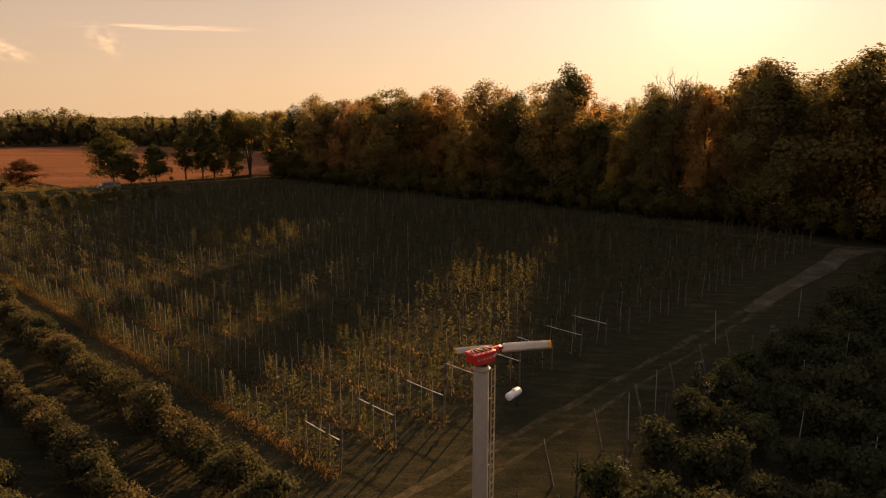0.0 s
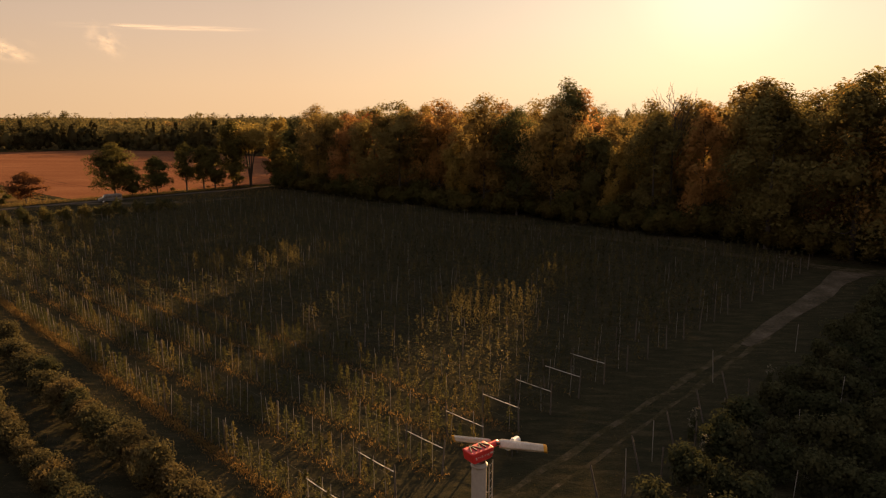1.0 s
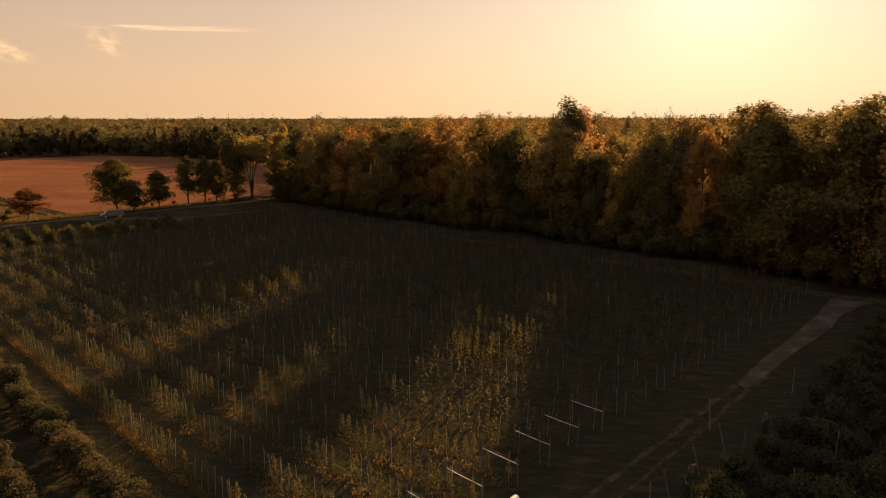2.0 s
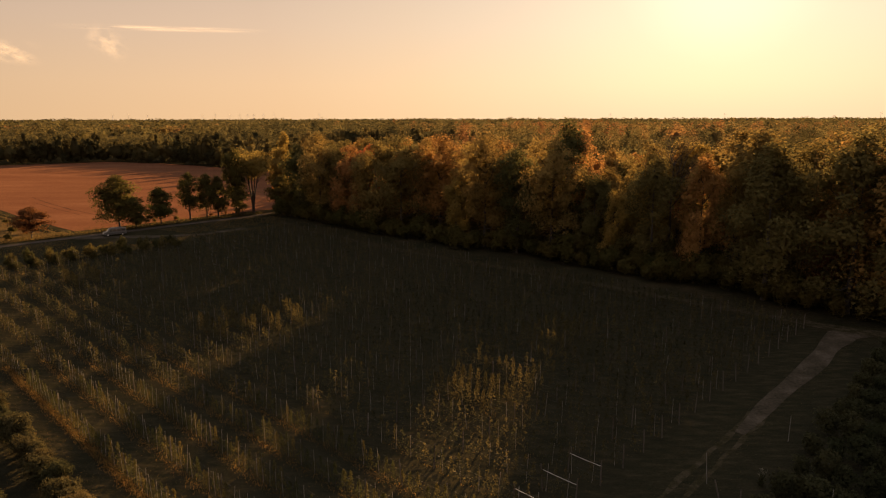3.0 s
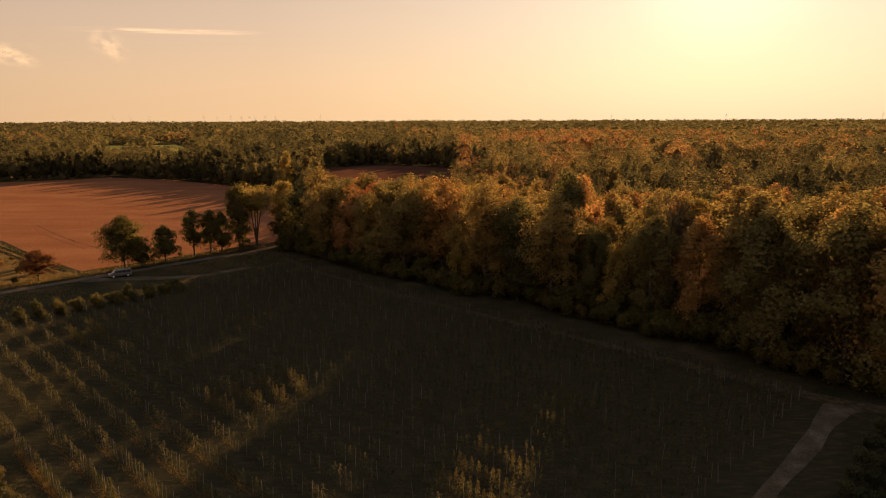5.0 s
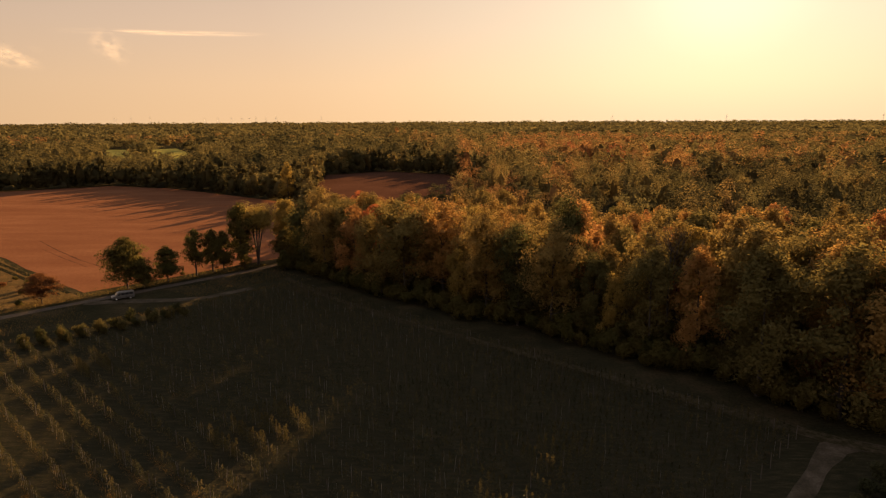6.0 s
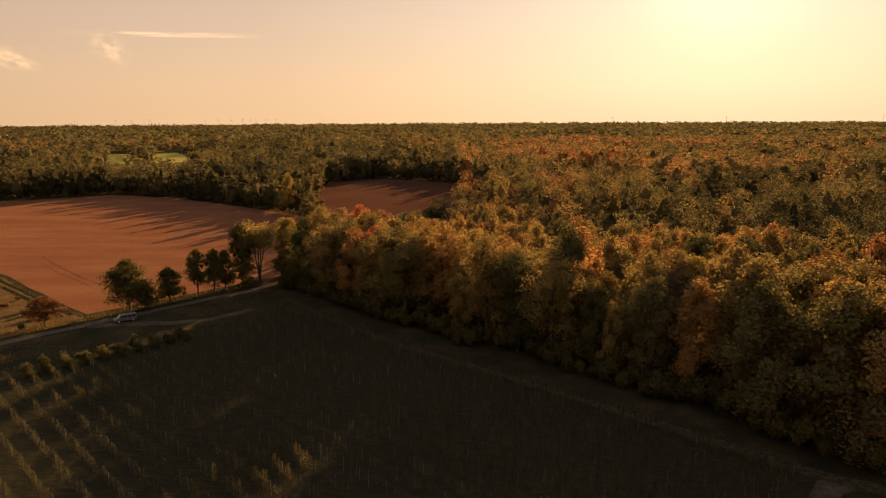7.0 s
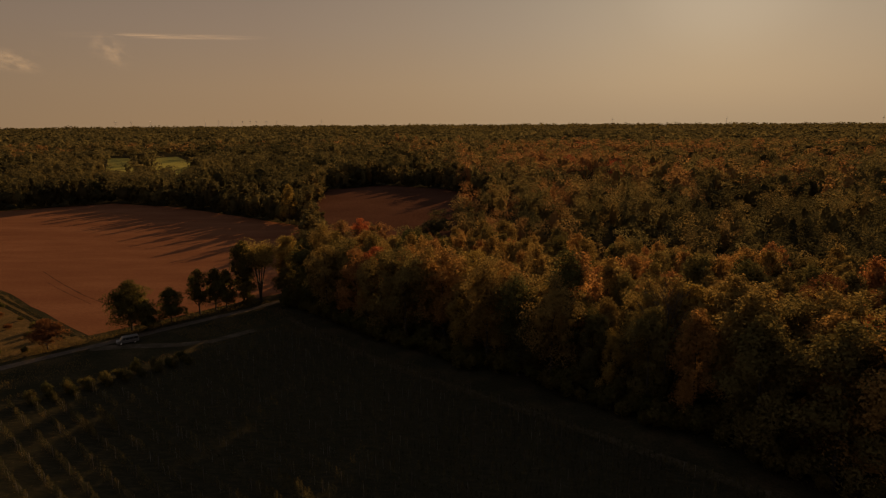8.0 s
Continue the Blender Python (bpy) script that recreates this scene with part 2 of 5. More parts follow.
def rhombi(rng, centres, sizes, upright=0.0, slim=0.6):
    """Small four-cornered blades at the centres, turned at random or drawn upright."""
    n = len(centres)
    a = rng.normal(size=(n, 3))
    a[:, 2] *= 1 + upright
    a /= np.linalg.norm(a, axis=1)[:, None]
    b = np.cross(a, rng.normal(size=(n, 3)))
    b /= np.linalg.norm(b, axis=1)[:, None]
    s = np.asarray(sizes)[:, None] * 0.5
    a, b = a * s, b * s * slim
    v = np.stack([centres - a, centres - b + a * 0.15, centres + a, centres + b + a * 0.15], 1).reshape(-1, 3)
    return v, np.arange(4 * n).reshape(n, 4)


CUBE = np.array([(x, y, z) for x in (-1, 1) for y in (-1, 1) for z in (-1, 1)], dtype=float)
CUBE_FACES = np.array([(0, 1, 3, 2), (4, 6, 7, 5), (0, 4, 5, 1), (2, 3, 7, 6), (0, 2, 6, 4), (1, 5, 7, 3)])


def cores(rng, centres, radii):
    """Dense inner leaf masses: small turned blocks, hidden under the outer leaves."""
    n = len(centres)
    q = rng.normal(size=(n, 4))
    q /= np.linalg.norm(q, axis=1)[:, None]
    w, x, y, z = q.T
    m = np.stack([1 - 2 * (y * y + z * z), 2 * (x * y - z * w), 2 * (x * z + y * w), 2 * (x * y + z * w), 1 - 2 * (x * x + z * z), 2 * (y * z - x * w),
                  2 * (x * z - y * w), 2 * (y * z + x * w), 1 - 2 * (x * x + y * y)], 1).reshape(n, 3, 3)
    v = np.einsum("nij,kj->nki", m, CUBE) * (np.asarray(radii) / 1.732).reshape(n, -1)[:, None, :] + np.asarray(centres)[:, None, :]
    f = CUBE_FACES[None] + (np.arange(n) * 8)[:, None, None]
    return v.reshape(-1, 3), f.reshape(-1, 4)


def tube(points, radii, sides=6):
    """A tapered tube along the points: vertices and quads."""
    points, verts, faces = [Vector(p) for p in points], [], []
    for i, p in enumerate(points):
        d = (points[min(i + 1, len(points) - 1)] - points[max(i - 1, 0)]).normalized()
        u = d.orthogonal().normalized()
        w = d.cross(u)
        for k in range(sides):
            t = 2 * math.pi * k / sides
            verts.append(p + (u * math.cos(t) + w * math.sin(t)) * radii[i])
    for i in range(len(points) - 1):
        for k in range(sides):
            faces.append((i * sides + k, i * sides + (k + 1) % sides, (i + 1) * sides + (k + 1) % sides, (i + 1) * sides + k))
    return verts, faces


def join(pieces):
    verts, faces, base = [], [], 0
    for v, f in pieces:
        verts.append(np.asarray(v, dtype=np.float32).reshape(-1, 3))
        faces.append(np.asarray(f, dtype=np.int32) + base)
        base += len(verts[-1])
    return np.concatenate(verts), np.concatenate(faces)


def crown_points(rng, count, height, radius, low, lobes=14, pointed=0.0):
    """Points through a crown made of uneven lobes, from low to height."""
    mid, half = (low + height) / 2, (height - low) / 2
    tall = max(1.0, 0.62 * half / radius)
    cs, rs = [(0.0, 0.0, mid)], [0.62 * radius]
    for _ in range(lobes - 1):
        d = rng.normal(size=3)
        d /= np.linalg.norm(d)
        k = rng.uniform(0.3, 0.7)
        zz = d[2] * k
        wide = 1 - pointed * (zz + 0.6)
        cs.append((d[0] * k * radius * wide, d[1] * k * radius * wide, mid + zz * half))
        rs.append(rng.uniform(0.28, 0.5) * radius * wide)
    cs, rs = np.array(cs), np.array(rs)
    pick = rng.choice(lobes, count, p=rs ** 2 / (rs ** 2).sum())
    d = rng.normal(size=(count, 3))
    d /= np.linalg.norm(d, axis=1)[:, None]
    r = rng.uniform(0.35, 1.0, count) ** 0.5 * rng.normal(1.0, 0.08, count)
    p = cs[pick] + d * (r * rs[pick])[:, None] * np.array((1, 1, 0.9 * tall))
    bottom, top = p[:, 2].min(), p[:, 2].max()
    k = (height - low) / (top - bottom)
    p[:, 2] = low + (p[:, 2] - bottom) * k
    cs[:, 2] = low + (cs[:, 2] - bottom) * k
    body = p - np.array((0, 0, mid))
    body /= np.linalg.norm(body, axis=1)[:, None] + 1e-6
    return p, d * 0.7 + body, cs, rs[:, None] * np.array((1, 1, 0.9 * tall * k))


def trunk_pieces(rng, height, thick, low, radius, limbs=6):
    top = height * 0.85
    lean = rng.uniform(-0.03, 0.03, 2) * height
    spine = [(0, 0, -0.3), (0, 0, height * 0.02), (lean[0] * 0.3, lean[1] * 0.3, low), (lean[0] * 0.7, lean[1] * 0.7, (low + top) / 2), (lean[0], lean[1], top)]
    out = [tube(spine, [thick * 1.5, thick * 1.05, thick * 0.8, thick * 0.5, thick * 0.1])]
    for i in range(limbs):
        z = low * 0.9 + (top - low) * rng.uniform(0.0, 0.6)
        t, r = rng.uniform(0, 2 * math.pi), radius * rng.uniform(0.5, 0.85)
        rise = r * rng.uniform(0.5, 1.1)
        out.append(tube([(lean[0] * 0.3, lean[1] * 0.3, z), (math.cos(t) * r * 0.5, math.sin(t) * r * 0.5, z + rise * 0.55), (math.cos(t) * r, math.sin(t) * r, min(z + rise, height * 0.93))],
                        [thick * 0.45, thick * 0.28, thick * 0.06], 5))
    return out


def make_tree(seed, height, radius, low, leaf_mat, count=1500, leaf=0.8, name="deciduous_tree", limbs=6, pointed=0.0, lobes=14, thick=None, core=0.5, spread=0.6):
    rng = np.random.default_rng(seed)
    tree = new(name)
    v, f = join(trunk_pieces(rng, height, thick or height * 0.014, low, radius, limbs))
    mesh_object("trunk", v, f, BARK, tree)
    p, face, cs, rs = crown_points(rng, count, height, radius, low, lobes, pointed)
    v, f = cores(rng, cs, rs * core)
    v, f = join([sprigs(rng, p, rng.uniform(0.55, 1.25, count) * leaf, face, spread), (v, halves(f))])
    mesh_object("crown", v, f, leaf_mat, tree)
    return tree


def ball(k):
    """A round body of k x k quads on each of six sides."""
    verts, index, faces = [], {}, []
    for axis in range(3):
        for sign in (-1, 1):
            grid = []
            for i in range(k + 1):
                for j in range(k + 1):
                    p = [0.0, 0.0, 0.0]
                    p[axis], p[(axis + 1) % 3], p[(axis + 2) % 3] = sign, 2 * i / k - 1, (2 * j / k - 1) * sign
                    key = tuple(round(c, 4) for c in p)
                    if key not in index:
                        index[key] = len(verts)
                        verts.append(p)
                    grid.append(index[key])
            for i in range(k):
                for j in range(k):
                    a = i * (k + 1) + j
                    faces.append((grid[a], grid[a + k + 1], grid[a + k + 2], grid[a + 1]))
    verts = np.array(verts)
    return verts / np.linalg.norm(verts, axis=1)[:, None], np.array(faces)


BALLS = {k: ball(k) for k in (1, 2)}


def sprigs(rng, centres, sizes, out, spread=0.7):
    """Small three-cornered sprays of leaves that face roughly outwards."""
    n = len(centres)
    face = out + rng.normal(size=(n, 3)) * spread
    face /= np.linalg.norm(face, axis=1)[:, None] + 1e-6
    a = np.cross(face, rng.normal(size=(n, 3)))
    a /= np.linalg.norm(a, axis=1)[:, None] + 1e-6
    b = np.cross(face, a)
    s = np.asarray(sizes)[:, None]
    skew = rng.uniform(-0.25, 0.25, (n, 1))
    v = np.stack([centres + a * s * 0.62 + b * s * skew, centres - a * s * 0.36 + b * s * 0.42, centres - a * s * 0.36 - b * s * 0.42], 1)
    return v.reshape(-1, 3), np.arange(3 * n).reshape(n, 3)


def halves(f):
    """Quads cut into triangles."""
    f = np.asarray(f)
    return np.concatenate((f[:, [0, 1, 2]], f[:, [0, 2, 3]]))


def leafy_crown(rng, clumps, count, leaf, pointed=0.0, grid=1, core=0.5, fine=0.3, ragged=0.14, bottom=-0.92):
    """A crown of unit size (radius 1, height -1 to 1) made of uneven leaf clumps on the ends of branches.
    Gives the sprays, the inner masses and the clumps' middles."""
    mids, sizes = [], []
    for k in range(clumps):
        u = rng.uniform(bottom, 0.86) if k % 4 else rng.uniform(0.2, 0.95)
        t = 2.39996 * k + rng.uniform(-0.6, 0.6)
        wide = max(0.12, math.sqrt(max(0.0, 1 - abs(u + 0.12) ** 2.3))) * (1 - pointed * u)
        out = wide * rng.uniform(0.35, 0.92) if k % 5 else wide * rng.uniform(0.0, 0.4)
        mids.append((math.cos(t) * out, math.sin(t) * out, u * rng.uniform(0.9, 1.04)))
        sizes.append(fine * rng.uniform(0.6, 1.25) * (1 - 0.25 * max(u, 0)))
    mids, sizes = np.array(mids), np.array(sizes)
    share = sizes ** 2 / (sizes ** 2).sum()
    spots, ways = [], []
    for c, z, w in zip(mids, sizes, share):
        m = max(3, int(count * w))
        d = rng.normal(size=(m, 3))
        d[:, 2] = np.where(rng.random(m) < 0.6, np.abs(d[:, 2]), d[:, 2])
        d /= np.linalg.norm(d, axis=1)[:, None]
        far = rng.uniform(0.35, 1.0, m) ** 0.6 + np.abs(rng.normal(0, ragged, m)) * (rng.random(m) < 0.5)
        spots.append(c + d * (z * far)[:, None] * np.array((1, 1, 0.72)))
        body = c + np.array((0, 0, 0.25))
        ways.append(0.65 * d + 0.9 * body / (np.linalg.norm(body) + 1e-6))
    q, face = np.concatenate(spots), np.concatenate(ways)
    v, f = BALLS[grid]
    f = halves(f)
    inner = [(v * z * core * np.array((1, 1, 0.7)) * (1 + 0.2 * rng.normal(size=(len(v), 1))) + c, f) for c, z in zip(mids, sizes) if c[0] ** 2 + c[1] ** 2 + 0.8 * c[2] ** 2 < 0.45]
    return q, face, inner, mids, sizes


def wood_tree(seed, height, radius, low, leaf_mat, count, leaf, pointed, clumps=52, name="deciduous_tree", single=False, core=0.5, fine=0.3, bottom=-0.92):
    """A broadleaf tree: trunk, limbs that reach into the clumps, and a ragged crown of small sprays."""
    rng = np.random.default_rng(seed)
    tree = new(name)
    mid, half = low + 0.5 * (height - low), 0.5 * (height - low)
    q, face, inner, mids, sizes = leafy_crown(rng, clumps, count, leaf, pointed, 1, core, fine, 0.14, bottom)
    fit = lambda p: p * np.array((radius, radius, half)) + np.array((0, 0, mid))
    thick = height * (0.02 if single else 0.014)
    top = height * 0.86
    lean = rng.uniform(-0.025, 0.025, 2) * height
    pieces = [tube([(0, 0, -0.3), (0, 0, height * 0.02), (lean[0] * 0.3, lean[1] * 0.3, max(low, height * 0.2)), (lean[0] * 0.7, lean[1] * 0.7, (low + top) / 2), (lean[0], lean[1], top)],
                   [thick * 1.5, thick * 1.05, thick * 0.8, thick * 0.45, thick * 0.08])]
    for c in fit(mids)[:: 3 if single else 6]:
        z0 = max(height * 0.16, c[2] - 0.9 * math.hypot(c[0], c[1]) - 0.05 * height)
        k = min(1.0, z0 / top)
        start = Vector((lean[0] * k, lean[1] * k, z0))
        end = Vector(c)
        bend = start.lerp(end, 0.5) + Vector((rng.normal(0, 0.02), rng.normal(0, 0.02), -0.02)) * height
        pieces.append(tube([start, bend, end], [thick * 0.42, thick * 0.26, thick * 0.06], 5))
    v, f = join(pieces)
    mesh_object("trunk", v, f, BARK, tree)
    spray = sprigs(rng, fit(q), rng.uniform(0.55, 1.25, len(q)) * leaf, face, 0.5)
    v, f = join([spray, *((fit(v), f) for v, f in inner)])
    mesh_object("crown", v, f, leaf_mat, tree)
    return tree


# ---------------------------------------------------------------- plan of the farm
ORIGIN = np.array((-5.5, 32.0))
ROW = np.array((-0.7255, 0.688))      # along the tree rows, away from the lane
ACROSS = np.array((0.688, 0.7255))    # from row to row, towards the woods


def at_plan(r, n):
    p = ORIGIN + r * ROW + n * ACROSS
    return float(p[0]), float(p[1])


def to_plan(x, y):
    d = np.array((x, y)) - ORIGIN
    return float(d @ ROW), float(d @ ACROSS)


def rise(x, y):
    """The land lifts gently towards the far horizon."""
    d = math.hypot(x, y)
    return 16.0 * min(1.0, max(0.0, (d - 1600) / 3000)) ** 1.3


def strip(name, line, widths, z, mat, label, category, rough=0.12, step=3.0):
    """A track laid along a line, with uneven edges."""
    pts, ws = [], []
    for (a, b), (wa, wb) in zip(zip(line, line[1:]), zip(widths, widths[1:])):
        a, b = Vector(a), Vector(b)
        k = max(2, int((b - a).length / step))
        for i in range(k):
            pts.append(a.lerp(b, i / k))
            ws.append(wa + (wb - wa) * i / k)
    pts.append(Vector(line[-1]))
    ws.append(widths[-1])
    verts, faces = [], []
    for i, p in enumerate(pts):
        d = (pts[min(i + 1, len(pts) - 1)] - pts[max(i - 1, 0)]).normalized()
        s = Vector((d.y, -d.x))
        for side in (-1, 1):
            q = p + s * side * ws[i] * 0.5 * (1 + rough * 2 * noise.noise((i * 0.37, side * 7.1, z * 50)))
            verts.append((q.x, q.y, z))
    for i in range(len(pts) - 1):
        faces.append((2 * i, 2 * i + 1, 2 * i + 3, 2 * i + 2))
    ob = mesh_object(name, verts, faces, mat)
    return tagged(ob, label, category, kind="structure")


def patch(name, corners, z, mat, label, category, wobble=1.5, step=12.0):
    """A field: a sheet with a slightly uneven outline."""
    bm = bmesh.new()
    ring = []
    for a, b in zip(corners, corners[1:] + corners[:1]):
        a, b = Vector(a), Vector(b)
        k = max(1, int((b - a).length / step))
        for i in range(k):
            p = a.lerp(b, i / k)
            ring.append(bm.verts.new((p.x + wobble * noise.noise((p.x * 0.05, p.y * 0.05, 1)), p.y + wobble * noise.noise((p.x * 0.05, p.y * 0.05, 5)), z)))
    f = bm.faces.new(ring)
    if f.normal.z < 0:
        f.normal_flip()
    bmesh.ops.triangulate(bm, faces=[f])
    me = bpy.data.meshes.new(name)
    bm.to_mesh(me)
    bm.free()
    me.materials.append(mat)
    return tagged(new(name, me), label, category, kind="structure")


def build_ground():
    rings = [0, 60, 120, 240, 500, 900, 1500, 2000, 2600, 3200, 3900, 4700]
    seg = 96
    verts, faces = [(0, 0, 0)], []
    for d in rings[1:]:
        for k in range(seg):
            t = 2 * math.pi * k / seg
            x, y = d * math.cos(t), d * math.sin(t)
            verts.append((x, y, rise(x, y)))
    tri = [(0, 1 + k, 1 + (k + 1) % seg) for k in range(seg)]
    for i in range(len(rings) - 2):
        a, b = 1 + i * seg, 1 + (i + 1) * seg
        for k in range(seg):
            k2 = (k + 1) % seg
            faces += [(a + k, b + k, b + k2), (a + k, b + k2, a + k2)]
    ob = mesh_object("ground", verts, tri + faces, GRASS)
    tagged(ob, "rough grassy farmland in evening light reaching the horizon", "ground", kind="structure")


build_ground()
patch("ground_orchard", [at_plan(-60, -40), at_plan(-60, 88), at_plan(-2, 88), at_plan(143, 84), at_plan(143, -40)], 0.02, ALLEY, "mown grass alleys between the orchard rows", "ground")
FIELD = [at_plan(178.5, 41), at_plan(179, 108), at_plan(205, 125), at_plan(255, 172), at_plan(300, 202), at_plan(360, 199), at_plan(457, 190), at_plan(510, 168), at_plan(526, 97), at_plan(520, 20), at_plan(430, 30), at_plan(300, 36)]
patch("ground_field", FIELD, 0.03, STUBBLE, "harvested reddish-brown stubble field", "field")
patch("ground_bank", [at_plan(171, -14), at_plan(172, 39), at_plan(300, 34), at_plan(300, -14)], 0.024, BANK, "dry grassy bank between the ditch and the road", "ground")
FIELD2 = [(-75, 352), (-36, 330), (0, 350), (24, 420), (36, 500), (0, 600), (-60, 640), (-110, 600), (-96, 440)]
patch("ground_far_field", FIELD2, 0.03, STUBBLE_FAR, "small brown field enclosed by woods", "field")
CLEARINGS = [[(d * math.sin(radians(az)), d * math.cos(radians(az))) for az, d in ring] for ring in
             (((-27.8, 760), (-25.6, 750), (-25.4, 1100), (-25.9, 1290), (-27.4, 1310)), ((-24.5, 770), (-21.8, 750), (-21.4, 1110), (-22.4, 1300), (-24.2, 1280)))]
for c in CLEARINGS:
    patch("ground_pasture", c, 0.04, PASTURE, "green pasture with sunlit yellow in its colour, in a woodland clearing", "field")
strip("road", [at_plan(167, -60), at_plan(167, 0), at_plan(168, 60), at_plan(168, 90), at_plan(170, 104)], [3.4, 3.4, 3.4, 3.0, 2.6], 0.05, GRAVEL, "pale gravel farm road beside the field", "road")
strip("road_track", [at_plan(147, 78), at_plan(147, 64), at_plan(151, 56), at_plan(160, 46), at_plan(166, 38)], [3.0, 3.2, 3.5, 4.0, 4.0], 0.045, DIRT, "worn dirt track joining the gravel road", "track")
# two flat dark strips stand in for the shade in the ditch
strip("track_ditch", [at_plan(181, 38.2), at_plan(205, 37.2), at_plan(240, 35.2), at_plan(300, 32.4)], [1.5, 1.7, 1.6, 1.4], 0.05, DITCH, "dark strip painted for the shaded ditch along the field edge", "track", 0.2)
strip("track_ditch", [at_plan(181, 35.6), at_plan(205, 34.6), at_plan(240, 32.6), at_plan(300, 29.8)], [1.5, 1.7, 1.6, 1.4], 0.05, DITCH, "dark strip painted for the shaded ditch along the field edge", "track", 0.2)
strip("field_wheel_mark", [(-172, 270), (-150, 247), (-131, 229), (-115, 216)], [0.25, 0.5, 0.45, 0.2], 0.045, STUBBLE_FAR, "dark broken wheel mark across the stubble", "track", 0.7, 2.0)
strip("field_wheel_mark", [(-160, 252), (-141, 234), (-124, 219)], [0.15, 0.35, 0.2], 0.045, STUBBLE_FAR, "dark broken wheel mark across the stubble", "track", 0.7, 2.0)
strip("road_lane", [at_plan(-5.2, 46), at_plan(-5.2, 58), at_plan(-5.2, 70), at_plan(-4.8, 82), at_plan(-5.0, 88), at_plan(-7.0, 91.5), at_plan(-11.0, 93.0)], [1.2, 2.0, 2.6, 3.0, 4.0, 4.4, 2.6], 0.05, DIRT, "dirt farm lane along the ends of the orchard rows", "lane", 0.25)
strip("road_rut", [at_plan(-4.6, -30), at_plan(-4.2, 0), at_plan(-4.3, 14), at_plan(-4.6, 30), at_plan(-4.6, 52)], [0.5, 0.8, 0.65, 0.5, 0.8], 0.027, RUT, "worn sandy wheel rut in the grass lane", "lane", 0.6, 1.2)
strip("road_rut", [at_plan(-6.2, -30), at_plan(-6.0, 0), at_plan(-6.1, 30), at_plan(-5.8, 52)], [0.3, 0.35, 0.4, 0.7], 0.027, RUT, "worn sandy wheel rut in the grass lane", "lane", 0.7, 1.2)
strip("road_woodside", [at_plan(-20, 94), at_plan(-4, 91), at_plan(40, 89.5), at_plan(90, 87), at_plan(125, 88), at_plan(150, 92)], [2.4, 3.2, 2.4, 2.4, 2.2, 2.0], 0.058, RUT, "narrow dirt track along the edge of the woods", "track")

# ---------------------------------------------------------------- woods
def in_poly(x, y, poly):
    inside = False
    for (x1, y1), (x2, y2) in zip(poly, poly[1:] + poly[:1]):
        if (y1 > y) != (y2 > y) and x < (x2 - x1) * (y - y1) / (y2 - y1) + x1:
            inside = not inside
    return inside


OPEN_LAND = [FIELD, FIELD2, *CLEARINGS]


def wooded(x, y):
    r, n = to_plan(x, y)
    edge = 99 + 4 * noise.noise((r * 0.05, 3.3, 0)) + (3 if 10 < r < 75 else 0)
    if 160 < r < 182 and n < 118:
        return False
    if n < edge:
        # the wood behind the field, beyond its far end
        return r > 530 and y > 380 and not in_poly(x, y, FIELD)
    return not any(in_poly(x, y, p) for p in OPEN_LAND)


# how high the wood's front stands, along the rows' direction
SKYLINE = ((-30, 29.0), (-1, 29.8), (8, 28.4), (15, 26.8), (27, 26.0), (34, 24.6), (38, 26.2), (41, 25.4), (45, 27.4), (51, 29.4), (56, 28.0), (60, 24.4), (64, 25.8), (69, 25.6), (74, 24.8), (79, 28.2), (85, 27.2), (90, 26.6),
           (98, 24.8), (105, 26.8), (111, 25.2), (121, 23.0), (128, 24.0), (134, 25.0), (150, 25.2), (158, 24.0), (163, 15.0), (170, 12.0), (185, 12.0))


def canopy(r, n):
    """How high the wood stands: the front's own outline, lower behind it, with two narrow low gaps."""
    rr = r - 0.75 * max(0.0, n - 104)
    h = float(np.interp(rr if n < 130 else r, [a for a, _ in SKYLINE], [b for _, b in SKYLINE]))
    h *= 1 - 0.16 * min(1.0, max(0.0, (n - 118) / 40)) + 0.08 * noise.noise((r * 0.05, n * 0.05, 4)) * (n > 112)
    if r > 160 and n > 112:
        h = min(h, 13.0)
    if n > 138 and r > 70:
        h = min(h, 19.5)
    # gaps added along the sun's line, so that it reaches two orchard patches
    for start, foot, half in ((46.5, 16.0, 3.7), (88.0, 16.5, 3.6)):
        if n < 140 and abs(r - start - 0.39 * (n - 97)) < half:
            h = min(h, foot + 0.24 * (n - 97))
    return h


WOOD_SHAPES = ((7.0, 0.08, 0.0), (6.4, 0.12, 0.12), (6.2, 0.18, -0.05), (6.8, 0.06, 0.15), (7.6, 0.2, -0.05), (6.0, 0.08, 0.2), (6.4, 0.14, 0.05), (5.6, 0.08, 0.25))
FOREST_NEAR = [wood_tree(10 + k, 25.0, r, 25.0 * lo, LEAF, 8200, 0.47, pt, 64, core=0.42) for k, (r, lo, pt) in enumerate(WOOD_SHAPES)]
FOREST_DEEP = [wood_tree(150 + k, 25.0, r, 25.0 * lo, LEAF, 3000, 0.68, pt, 40, core=0.48, fine=0.32, bottom=-0.35) for k, (r, lo, pt) in enumerate(WOOD_SHAPES)]
for tree in FOREST_NEAR + FOREST_DEEP:
    tagged(tree, "tall broadleaf woodland tree in autumn leaf", "tree", "woodland trees")


def recoloured(tree, leaves, label):
    """A copy of a tree with leaves of another colour."""
    c = copy_thing(tree, Matrix())
    for ch in c.children:
        if ch.name.startswith("crown"):
            ch.data = ch.data.copy()
            ch.data.materials[0] = leaves
    return tagged(c, label, "tree", "woodland trees")


def set_tree(tree, x, y, height, turn, wide=1.0, own=25.0):
    s = height / own
    tree.matrix_basis = pose(x, y, 0, 0, 0, turn)
    tree.scale = (s * wide, s * wide, s)


